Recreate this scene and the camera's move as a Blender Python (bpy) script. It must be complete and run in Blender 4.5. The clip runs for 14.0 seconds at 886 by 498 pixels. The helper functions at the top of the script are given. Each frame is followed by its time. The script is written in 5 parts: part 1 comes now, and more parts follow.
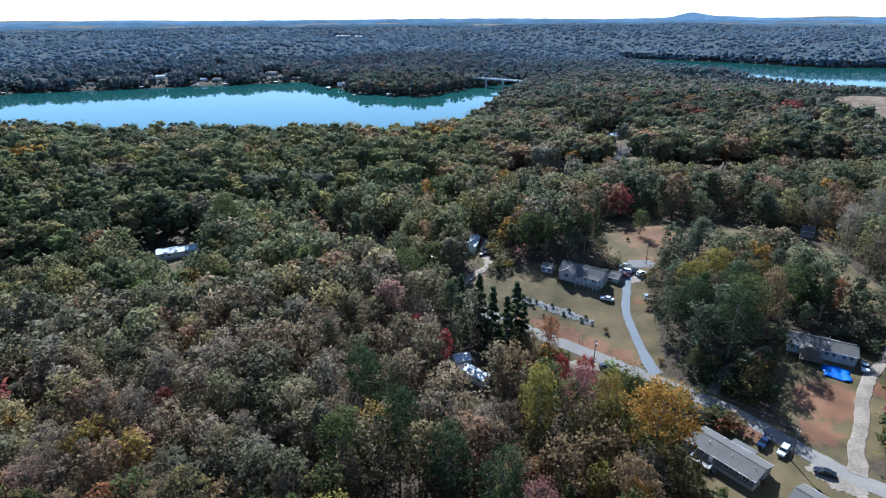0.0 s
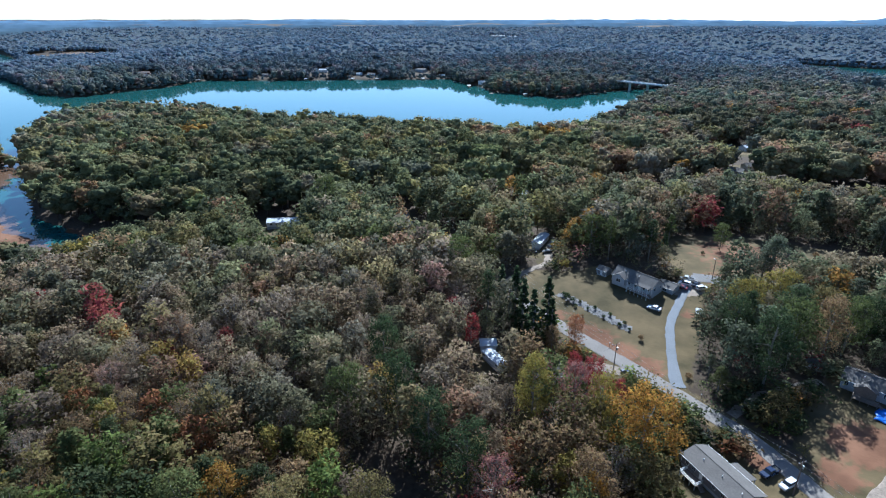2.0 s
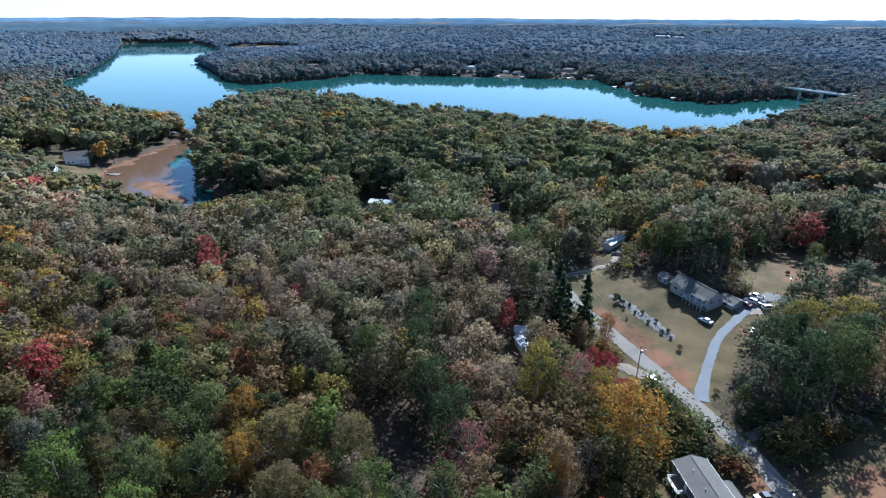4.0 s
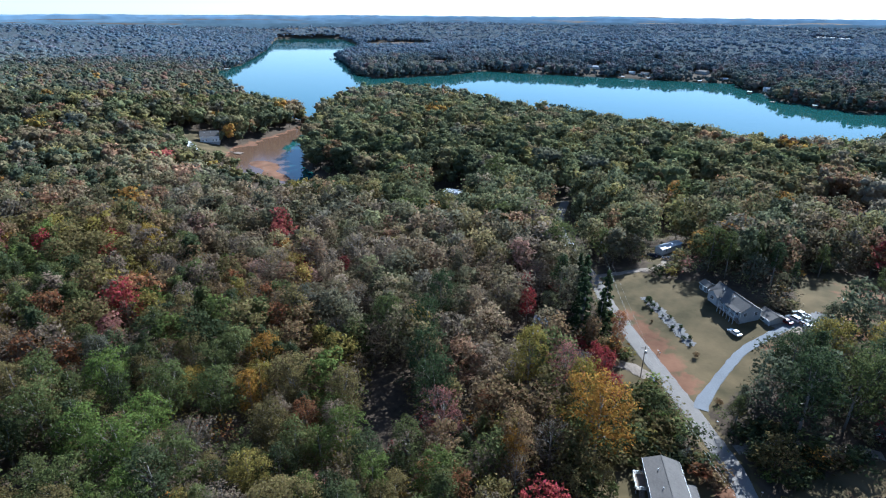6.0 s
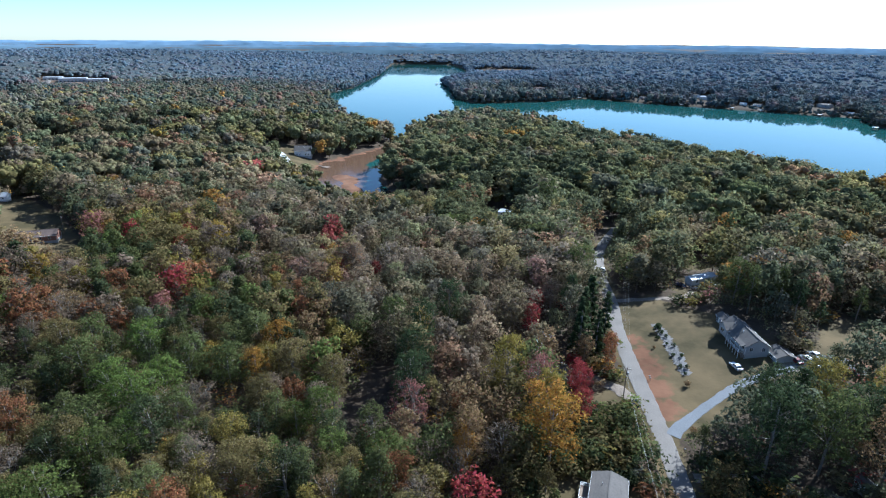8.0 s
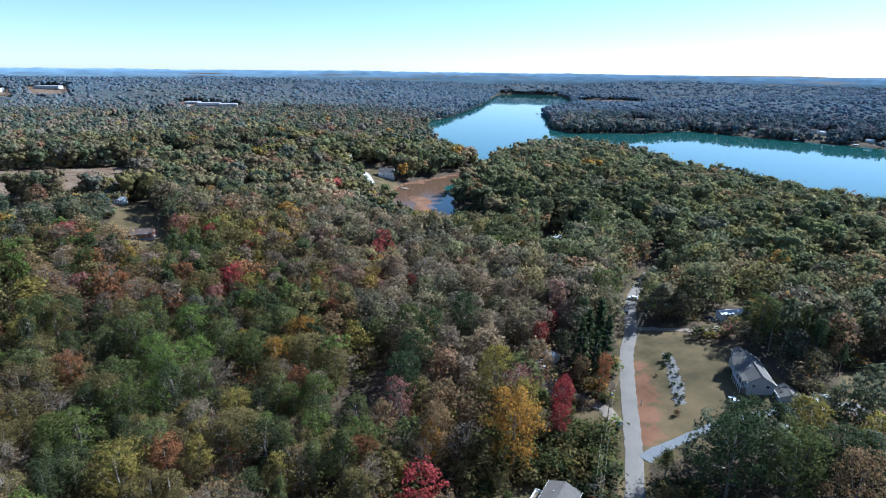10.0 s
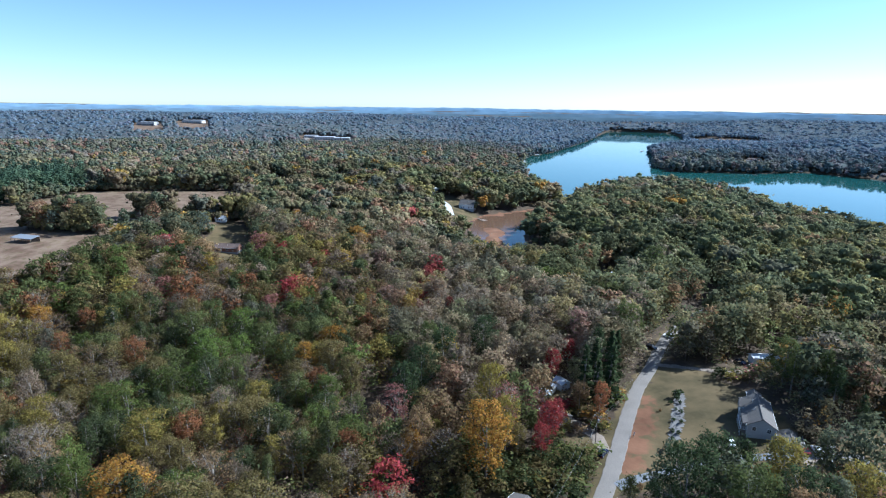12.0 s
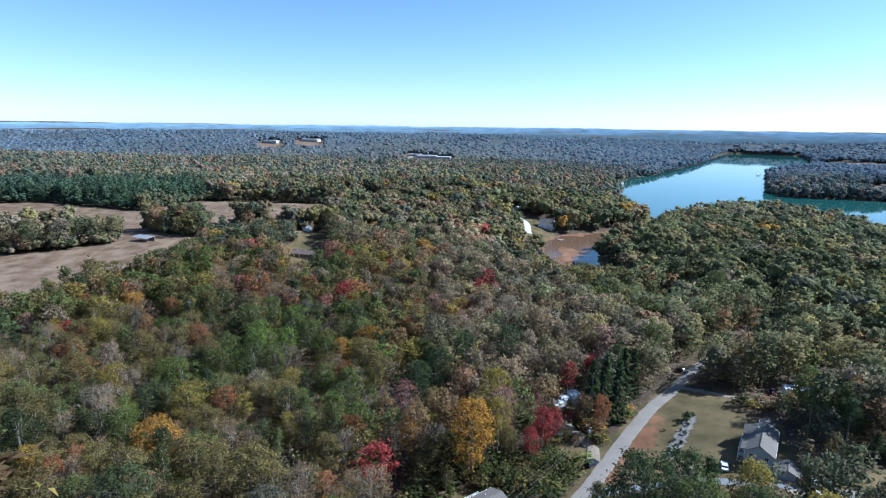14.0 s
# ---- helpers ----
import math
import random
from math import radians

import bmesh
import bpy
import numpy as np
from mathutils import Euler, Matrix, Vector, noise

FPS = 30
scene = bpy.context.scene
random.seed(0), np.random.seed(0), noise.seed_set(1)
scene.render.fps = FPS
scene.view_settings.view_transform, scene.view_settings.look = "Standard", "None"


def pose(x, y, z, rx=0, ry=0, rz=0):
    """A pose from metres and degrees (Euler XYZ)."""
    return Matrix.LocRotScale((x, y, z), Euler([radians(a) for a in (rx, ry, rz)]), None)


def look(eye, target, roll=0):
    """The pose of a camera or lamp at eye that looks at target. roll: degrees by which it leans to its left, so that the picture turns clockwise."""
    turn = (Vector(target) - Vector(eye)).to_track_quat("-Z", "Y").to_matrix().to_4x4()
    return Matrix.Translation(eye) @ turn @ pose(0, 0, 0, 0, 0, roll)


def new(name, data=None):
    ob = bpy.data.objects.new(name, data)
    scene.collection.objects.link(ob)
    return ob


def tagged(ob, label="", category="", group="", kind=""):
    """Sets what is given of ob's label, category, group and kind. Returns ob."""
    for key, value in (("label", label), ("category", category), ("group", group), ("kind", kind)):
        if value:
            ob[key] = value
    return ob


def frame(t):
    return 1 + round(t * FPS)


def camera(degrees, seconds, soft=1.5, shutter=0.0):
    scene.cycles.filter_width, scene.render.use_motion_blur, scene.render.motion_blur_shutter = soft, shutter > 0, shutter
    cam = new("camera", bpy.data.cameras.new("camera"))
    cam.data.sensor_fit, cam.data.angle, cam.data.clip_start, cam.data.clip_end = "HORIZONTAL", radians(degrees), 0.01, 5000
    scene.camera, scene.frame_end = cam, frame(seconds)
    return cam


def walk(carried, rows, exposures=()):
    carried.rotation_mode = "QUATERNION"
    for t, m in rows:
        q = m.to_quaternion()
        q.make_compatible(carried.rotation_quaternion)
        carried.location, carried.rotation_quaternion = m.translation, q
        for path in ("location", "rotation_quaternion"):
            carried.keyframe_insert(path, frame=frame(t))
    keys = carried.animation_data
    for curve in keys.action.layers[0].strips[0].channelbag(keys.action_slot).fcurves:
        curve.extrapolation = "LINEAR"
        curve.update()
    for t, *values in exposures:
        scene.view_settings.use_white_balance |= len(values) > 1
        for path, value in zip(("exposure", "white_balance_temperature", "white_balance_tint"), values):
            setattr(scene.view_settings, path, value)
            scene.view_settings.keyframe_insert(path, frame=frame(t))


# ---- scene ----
cam = camera(76.5, 14.0, soft=1.2)
METRES, EYE, TILT, LEAN, TURN = 250.0, 104.0, -22.65, 0.3, 0.0
ROWS = [
    (0.0, 0.0, 0.0, 0.0, 0.0, 0.0, -0.0),
    (0.5, 0.0337, -0.0092, -0.0032, 3.42, 0.0, -1.45),
    (1.0, 0.069, -0.0174, -0.0064, 7.05, -0.15, -3.02),
    (1.5, 0.1033, -0.0236, -0.0092, 10.53, -0.36, -4.55),
    (2.0, 0.14, -0.0285, -0.0112, 14.26, -0.74, -6.14),
    (2.5, 0.1752, -0.0307, -0.012, 17.86, -1.2, -7.64),
    (3.0, 0.2121, -0.0308, -0.0122, 21.62, -1.77, -9.13),
    (3.5, 0.2468, -0.0285, -0.0116, 25.22, -2.41, -10.52),
    (4.0, 0.2829, -0.0237, -0.0101, 29.11, -3.19, -11.93),
    (6.5, 0.4485, 0.0292, 0.0103, 44.94, -6.9, -17.0),
    (7.0, 0.481, 0.044, 0.0167, 47.74, -7.07, -17.8),
    (7.5, 0.5114, 0.0594, 0.0237, 50.49, -7.26, -18.53),
    (8.0, 0.5425, 0.0768, 0.0312, 53.43, -7.48, -19.26),
    (10.5, 0.6814, 0.179, 0.0749, 67.9, -8.98, -21.96),
    (11.0, 0.7072, 0.2033, 0.0854, 70.92, -9.21, -22.33),
    (11.5, 0.7307, 0.2278, 0.0961, 73.84, -9.47, -22.65),
    (12.0, 0.7541, 0.2544, 0.1078, 76.96, -9.76, -22.94),
    (12.5, 0.7741, 0.2796, 0.119, 79.86, -10.07, -23.14),
    (13.0, 0.7934, 0.3069, 0.1308, 82.86, -10.62, -23.31),
    (13.5, 0.8124, 0.336, 0.1437, 86.01, -11.6, -23.41),
    (14.0, 0.8296, 0.3648, 0.1564, 89.0, -12.56, -23.44),
]
walk(cam, [(t, pose(0, 0, EYE, TILT, LEAN, TURN) @ pose(METRES * x, METRES * y, METRES * z, 90 + pitch, roll, yaw)) for t, x, y, z, yaw, pitch, roll in ROWS],
     exposures=[(0.0, 1.14, 5000, 4), (14.0, 1.12, 5050, 4)])

# ---- world and sun ----
SUN_AZ, SUN_EL = radians(-6.0), radians(40.0)
world = bpy.data.worlds.new("world")
scene.world = world
world.use_nodes = True
wn = world.node_tree
sky = wn.nodes.new("ShaderNodeTexSky")
sky.sky_type = "NISHITA"
sky.sun_disc = False
sky.sun_elevation, sky.sun_rotation = SUN_EL, SUN_AZ
sky.altitude, sky.air_density, sky.dust_density, sky.ozone_density = 250, 0.8, 0.25, 1.4
wn.nodes["Background"].inputs[1].default_value = 0.075
wn.links.new(sky.outputs[0], wn.nodes["Background"].inputs[0])
sun = new("sun", bpy.data.lights.new("sun", "SUN"))
sun.data.energy, sun.data.angle, sun.data.color = 4.8, radians(0.55), (1.0, 0.95, 0.88)
to_sun = Vector((math.sin(SUN_AZ) * math.cos(SUN_EL), math.cos(SUN_AZ) * math.cos(SUN_EL), math.sin(SUN_EL)))
sun.matrix_world = look((0, 0, 0), -to_sun)
sun.location = (0, 0, 300)


# ---- materials ----
def material(name, base, rough=0.8, metal=0.0, vary=0.25, grain=1.0, patch=0.12, bump=0.1, spec=0.4, island=False, bump_at=None):
    """A surface with two scales of variation round a base colour; grain and patch are in cycles a metre."""
    m = bpy.data.materials.new(name)
    m.use_nodes = True
    t = m.node_tree
    n, l = t.nodes, t.links
    b = n["Principled BSDF"]
    co = n.new("ShaderNodeTexCoord")
    fine, broad = n.new("ShaderNodeTexNoise"), n.new("ShaderNodeTexNoise")
    for tex, s in ((fine, grain), (broad, patch)):
        tex.inputs["Scale"].default_value = s
        tex.inputs["Detail"].default_value = 5
        l.new(co.outputs["Object"], tex.inputs["Vector"])
    total = n.new("ShaderNodeMath")
    l.new(fine.outputs[0], total.inputs[0])
    l.new(broad.outputs[0], total.inputs[1])
    scaled = n.new("ShaderNodeMapRange")
    scaled.inputs[1].default_value, scaled.inputs[2].default_value = 0.6, 1.4
    scaled.inputs[3].default_value, scaled.inputs[4].default_value = 1 - vary, 1 + vary
    l.new(total.outputs[0], scaled.inputs[0])
    value = scaled.outputs[0]
    if island:
        geo = n.new("ShaderNodeObjectInfo")
        rr = n.new("ShaderNodeMapRange")
        rr.inputs[3].default_value, rr.inputs[4].default_value = 0.7, 1.3
        l.new(geo.outputs["Random"], rr.inputs[0])
        mm = n.new("ShaderNodeMath")
        mm.operation = "MULTIPLY"
        l.new(value, mm.inputs[0])
        l.new(rr.outputs[0], mm.inputs[1])
        value = mm.outputs[0]
    mul = n.new("ShaderNodeVectorMath")
    mul.operation = "SCALE"
    mul.inputs[0].default_value = base
    l.new(value, mul.inputs["Scale"])
    l.new(mul.outputs[0], b.inputs["Base Color"])
    b.inputs["Roughness"].default_value = rough
    b.inputs["Metallic"].default_value = metal
    b.inputs["Specular IOR Level"].default_value = spec
    if bump:
        bp = n.new("ShaderNodeBump")
        bp.inputs["Strength"].default_value = bump
        bp.inputs["Distance"].default_value = 0.2
        l.new(fine.outputs[0], bp.inputs["Height"])
        l.new(bp.outputs[0], b.inputs["Normal"])
    return m


def leaf_material(name, from_object, clumps=False):
    """Leaves: the tree's own tint, leaf by leaf (or clump by clump) lighter and darker, letting some light through."""
    m = bpy.data.materials.new(name)
    m.use_nodes = True
    t = m.node_tree
    n, l = t.nodes, t.links
    b, out = n["Principled BSDF"], n["Material Output"]
    if from_object:
        tint = n.new("ShaderNodeObjectInfo").outputs["Color"]
    else:
        at = n.new("ShaderNodeAttribute")
        at.attribute_name = "tint"
        tint = at.outputs["Color"]
    geo = n.new("ShaderNodeNewGeometry")
    hsv = n.new("ShaderNodeHueSaturation")
    hue, val = n.new("ShaderNodeMapRange"), n.new("ShaderNodeMapRange")
    hue.inputs[3].default_value, hue.inputs[4].default_value = 0.484, 0.516
    val.inputs[3].default_value, val.inputs[4].default_value = 0.58, 1.42
    chance = geo.outputs["Random Per Island"]
    value = val.outputs[0]
    l.new(chance, val.inputs[0])
    if clumps:
        val.inputs[3].default_value, val.inputs[4].default_value = 0.88, 1.12
        # sprays of leaves within a crown
        co, fine = n.new("ShaderNodeTexCoord"), n.new("ShaderNodeTexNoise")
        fine.inputs["Scale"].default_value, fine.inputs["Detail"].default_value = 0.55, 3
        l.new(co.outputs["Object"], fine.inputs["Vector"])
        spray, both = n.new("ShaderNodeMapRange"), n.new("ShaderNodeMath")
        spray.inputs[1].default_value, spray.inputs[2].default_value = 0.33, 0.67
        spray.inputs[3].default_value, spray.inputs[4].default_value = 0.65, 1.35
        l.new(fine.outputs[0], spray.inputs[0])
        both.operation = "MULTIPLY"
        l.new(spray.outputs[0], both.inputs[0])
        l.new(value, both.inputs[1])
        value = both.outputs[0]
        bp = n.new("ShaderNodeBump")
        bp.inputs["Strength"].default_value, bp.inputs["Distance"].default_value = 0.8, 1.2
        l.new(fine.outputs[0], bp.inputs["Height"])
        l.new(bp.outputs[0], b.inputs["Normal"])
    wh = n.new("ShaderNodeTexWhiteNoise")
    wh.noise_dimensions = "1D"
    l.new(chance, wh.inputs["W"])
    l.new(wh.outputs[0], hue.inputs[0])
    l.new(hue.outputs[0], hsv.inputs["Hue"])
    l.new(value, hsv.inputs["Value"])
    l.new(tint, hsv.inputs["Color"])
    l.new(hsv.outputs[0], b.inputs["Base Color"])
    b.inputs["Roughness"].default_value = 0.95 if clumps else 0.7
    b.inputs["Specular IOR Level"].default_value = 0.0 if clumps else 0.04
    tr = n.new("ShaderNodeBsdfTranslucent")
    l.new(hsv.outputs[0], tr.inputs["Color"])
    mix = n.new("ShaderNodeMixShader")
    mix.inputs[0].default_value = 0.3 if clumps else 0.45
    l.new(b.outputs[0], mix.inputs[1])
    l.new(tr.outputs[0], mix.inputs[2])
    l.new(mix.outputs[0], out.inputs["Surface"])
    return m


def ground_material():
    """Leaf litter, with grass, red clay and sand where the cover says so."""
    m = material("ground", (0.075, 0.054, 0.036), 0.95, vary=0.45, grain=0.6, patch=0.06, bump=0.5, spec=0.15)
    t = m.node_tree
    n, l = t.nodes, t.links
    b = n["Principled BSDF"]
    litter = b.inputs["Base Color"].links[0].from_socket
    at = n.new("ShaderNodeAttribute")
    at.attribute_name = "cover"
    sep = n.new("ShaderNodeSeparateColor")
    l.new(at.outputs["Color"], sep.inputs[0])
    co = n.new("ShaderNodeTexCoord")
    edge = n.new("ShaderNodeTexNoise")
    edge.inputs["Scale"].default_value, edge.inputs["Detail"].default_value = 0.35, 8
    l.new(co.outputs["Object"], edge.inputs["Vector"])
    tone = n.new("ShaderNodeTexNoise")
    tone.inputs["Scale"].default_value, tone.inputs["Detail"].default_value = 0.09, 7
    l.new(co.outputs["Object"], tone.inputs["Vector"])
    colour = litter
    for i, (dark, light) in enumerate((((0.068, 0.054, 0.025), (0.150, 0.108, 0.054)), ((0.124, 0.060, 0.033), (0.220, 0.112, 0.063)), ((0.115, 0.07, 0.045), (0.21, 0.15, 0.105)))):
        ramp = n.new("ShaderNodeMapRange")
        soft = n.new("ShaderNodeMath")
        soft.operation = "SUBTRACT"
        l.new(sep.outputs[i], soft.inputs[0])
        l.new(edge.outputs[0], soft.inputs[1])
        ramp.inputs[1].default_value, ramp.inputs[2].default_value = -0.08, 0.12
        l.new(soft.outputs[0], ramp.inputs[0])
        own = n.new("ShaderNodeMix")
        own.data_type = "RGBA"
        own.inputs[6].default_value, own.inputs[7].default_value = (*dark, 1), (*light, 1)
        rr = n.new("ShaderNodeMapRange")
        rr.inputs[1].default_value, rr.inputs[2].default_value = 0.35, 0.65
        l.new(tone.outputs[0], rr.inputs[0])
        l.new(rr.outputs[0], own.inputs[0])
        mix = n.new("ShaderNodeMix")
        mix.data_type = "RGBA"
        l.new(ramp.outputs[0], mix.inputs[0])
        l.new(colour, mix.inputs[6])
        l.new(own.outputs[2], mix.inputs[7])
        colour = mix.outputs[2]
    l.new(colour, b.inputs["Base Color"])
    return m


def water_material(name, base, rough, wave_height):
    m = bpy.data.materials.new(name)
    m.use_nodes = True
    n, l = m.node_tree.nodes, m.node_tree.links
    b = n["Principled BSDF"]
    b.inputs["Base Color"].default_value = (*base, 1)
    b.inputs["Roughness"].default_value = rough
    b.inputs["IOR"].default_value = 1.33
    co = n.new("ShaderNodeTexCoord")
    wave = n.new("ShaderNodeTexNoise")
    wave.inputs["Scale"].default_value, wave.inputs["Detail"].default_value = 0.5, 4
    l.new(co.outputs["Object"], wave.inputs["Vector"])
    bp = n.new("ShaderNodeBump")
    bp.inputs["Strength"].default_value, bp.inputs["Distance"].default_value = wave_height, 0.25
    l.new(wave.outputs[0], bp.inputs["Height"])
    l.new(bp.outputs[0], b.inputs["Normal"])
    return m


M = {
    "ground": ground_material(),
    "water": water_material("lake_water", (0.022, 0.082, 0.076), 0.035, 0.025),
    "silt": water_material("silty_water", (0.125, 0.074, 0.046), 0.16, 0.05),
    "leaf": leaf_material("leaves", True),
    "leaf_far": leaf_material("leaves_woods", False),
    "leaf_clumps": leaf_material("leaves_in_clumps", False, True),
    "drive": material("blue_grey_asphalt", (0.18, 0.185, 0.195), 0.9, vary=0.2, grain=2.5, patch=0.15, bump=0.2),
    "bark": material("bark", (0.23, 0.20, 0.17), 0.9, vary=0.4, grain=3.0, bump=0.4),
    "asphalt": material("worn_asphalt", (0.21, 0.183, 0.157), 0.9, vary=0.22, grain=2.5, patch=0.15, bump=0.15),
    "gravel": material("gravel", (0.175, 0.162, 0.15), 0.95, vary=0.3, grain=4.0, patch=0.2, bump=0.6),
    "dirt": material("pale_dirt", (0.24, 0.19, 0.145), 0.95, vary=0.45, grain=1.5, patch=0.2, bump=0.4),
    "shingle": material("grey_shingles", (0.122, 0.108, 0.096), 0.9, vary=0.22, grain=2.2, patch=0.3, bump=0.25),
    "shingle_brown": material("brown_shingles", (0.12, 0.085, 0.07), 0.9, vary=0.25, grain=2.2, patch=0.3, bump=0.25),
    "siding": material("grey_siding", (0.42, 0.42, 0.41), 0.7, vary=0.08, grain=1.2, patch=0.3, bump=0.05),
    "siding_dark": material("dark_siding", (0.2, 0.19, 0.185), 0.7, vary=0.1, grain=1.2, patch=0.3, bump=0.05),
    "brick": material("red_brick", (0.26, 0.13, 0.09), 0.85, vary=0.25, grain=3.0, patch=0.4, bump=0.2),
    "white": material("white_paint", (0.78, 0.77, 0.74), 0.6, vary=0.06, grain=1.5, patch=0.4, bump=0.03),
    "metal_white": material("white_metal_roof", (0.55, 0.56, 0.57), 0.4, vary=0.1, grain=0.8, patch=0.25, bump=0.03),
    "concrete": material("concrete", (0.45, 0.44, 0.42), 0.9, vary=0.2, grain=1.5, patch=0.3, bump=0.15),
    "wood": material("weathered_wood", (0.21, 0.16, 0.12), 0.9, vary=0.3, grain=2.5, patch=0.5, bump=0.2),
    "pole": material("creosote_pole", (0.13, 0.10, 0.08), 0.9, vary=0.3, grain=3.0, patch=0.5, bump=0.2),
    "glass": material("window_glass", (0.03, 0.035, 0.04), 0.08, vary=0.05, bump=0, spec=0.6),
    "rubber": material("tyre_rubber", (0.025, 0.025, 0.025), 0.9, vary=0.1, bump=0),
    "rim": material("alloy_rim", (0.45, 0.45, 0.46), 0.35, metal=0.9, vary=0.05, bump=0),
    "paint_white": material("white_car_paint", (0.78, 0.78, 0.78), 0.25, vary=0.03, bump=0, spec=0.6),
    "paint_black": material("black_car_paint", (0.012, 0.014, 0.02), 0.2, vary=0.05, bump=0, spec=0.6),
    "paint_blue": material("dark_blue_car_paint", (0.015, 0.025, 0.06), 0.22, vary=0.05, bump=0, spec=0.6),
    "paint_red": material("dark_red_car_paint", (0.14, 0.015, 0.015), 0.25, vary=0.05, bump=0, spec=0.6),
    "paint_silver": material("silver_car_paint", (0.42, 0.43, 0.44), 0.3, metal=0.4, vary=0.05, bump=0),
    "tarp": material("blue_tarpaulin", (0.02, 0.13, 0.55), 0.45, vary=0.2, grain=1.2, patch=0.5, bump=0.5),
    "lamp_glass": material("lamp_glass", (0.6, 0.6, 0.6), 0.15, vary=0.02, bump=0, spec=0.6),
    "tail": material("tail_lamp_red", (0.35, 0.02, 0.02), 0.2, vary=0.02, bump=0, spec=0.6),
    "wire": material("power_wire", (0.2, 0.19, 0.17), 0.45, vary=0.05, bump=0),
    "steel": material("galvanised_steel", (0.4, 0.41, 0.42), 0.5, metal=0.6, vary=0.15, bump=0.05),
    "stone": material("pale_stone", (0.20, 0.185, 0.17), 0.9, vary=0.3, grain=2.0, patch=0.6, bump=0.4, island=True),
}


# ---- shared builders ----
def mesh_from(name, verts, faces, mat=None, smooth=False):
    me = bpy.data.meshes.new(name)
    me.from_pydata([tuple(v) for v in verts], [], [tuple(f) for f in faces])
    if mat:
        me.materials.append(mat)
    if smooth:
        me.polygons.foreach_set("use_smooth", [True] * len(me.polygons))
    return me


def soup(name, tris, mat, tint=None, normals=None):
    """A mesh of loose triangles (n, 3, 3), with a tint and a leaning of the surface for each."""
    n = len(tris)
    me = bpy.data.meshes.new(name)
    me.vertices.add(3 * n)
    me.loops.add(3 * n)
    me.polygons.add(n)
    me.vertices.foreach_set("co", np.ascontiguousarray(tris, dtype=np.float32).ravel())
    me.loops.foreach_set("vertex_index", np.arange(3 * n, dtype=np.int32))
    me.polygons.foreach_set("loop_start", np.arange(0, 3 * n, 3, dtype=np.int32))
    me.polygons.foreach_set("loop_total", np.full(n, 3, dtype=np.int32))
    me.update(calc_edges=True)
    me.materials.append(mat)
    if tint is not None:
        a = me.attributes.new("tint", "FLOAT_COLOR", "POINT")
        c = np.ones((3 * n, 4), dtype=np.float32)
        c[:, :3] = np.repeat(tint, 3, axis=0)
        a.data.foreach_set("color", c.ravel())
    if normals is not None:
        me.polygons.foreach_set("use_smooth", np.ones(n, dtype=bool))
        me.normals_split_custom_set_from_vertices((np.repeat(normals, 3, axis=0) if normals.ndim == 2 else normals.reshape(-1, 3)).astype(np.float32))
    return me


def part(name, bm, mat, parent, label=""):
    me = bpy.data.meshes.new(name)
    bm.to_mesh(me)
    bm.free()
    me.materials.append(mat)
    ob = new(name, me)
    ob.parent = parent
    if label:
        tagged(ob, label)
    return ob


def piece(name, verts, faces, mat, parent, label=""):
    ob = new(name, mesh_from(name, verts, faces, mat))
    ob.parent = parent
    if label:
        tagged(ob, label)
    return ob


def box_bm(sx, sy, sz, at=(0, 0, 0), bevel=0.0, rot=0.0):
    """A box with its base centre at `at`, edges rounded by bevel."""
    bm = bmesh.new()
    bmesh.ops.create_cube(bm, size=1, matrix=Matrix.Translation(at) @ Matrix.Rotation(rot, 4, "Z") @ Matrix.Translation((0, 0, sz / 2)) @ Matrix.Diagonal((sx, sy, sz, 1)))
    if bevel:
        bmesh.ops.bevel(bm, geom=bm.edges[:], offset=bevel, segments=2, affect="EDGES")
    return bm


def cyl_bm(r, depth, at=(0, 0, 0), axis="Z", sides=14, r2=None):
    bm = bmesh.new()
    turn = {"Z": Matrix.Identity(4), "Y": Matrix.Rotation(radians(90), 4, "X"), "X": Matrix.Rotation(radians(90), 4, "Y")}[axis]
    bmesh.ops.create_cone(bm, cap_ends=True, segments=sides, radius1=r, radius2=r if r2 is None else r2, depth=depth, matrix=Matrix.Translation(at) @ turn)
    return bm


def thing(name, m, label, category, group="", kind=""):
    ob = new(name)
    ob.empty_display_size = 0.5
    ob.matrix_world = m
    return tagged(ob, label, category, group, kind)


def tube(points, radii, sides=6):
    """A tapered tube along points: vertices and faces."""
    verts, faces = [], []
    pts = [Vector(p) for p in points]
    for i, (p, r) in enumerate(zip(pts, radii)):
        d = (pts[min(i + 1, len(pts) - 1)] - pts[max(i - 1, 0)]).normalized()
        u = d.orthogonal().normalized()
        w = d.cross(u)
        for k in range(sides):
            a = 2 * math.pi * k / sides
            verts.append(p + r * (math.cos(a) * u + math.sin(a) * w))
    for i in range(len(pts) - 1):
        for k in range(sides):
            a, b = i * sides + k, i * sides + (k + 1) % sides
            faces.append((a, b, b + sides, a + sides))
    faces.append(tuple(range(sides))[::-1])
    faces.append(tuple(range((len(pts) - 1) * sides, len(pts) * sides)))
    return verts, faces


def join(pieces):
    verts, faces = [], []
    for v, f in pieces:
        k = len(verts)
        verts += list(v)
        faces += [tuple(i + k for i in face) for face in f]
    return verts, faces


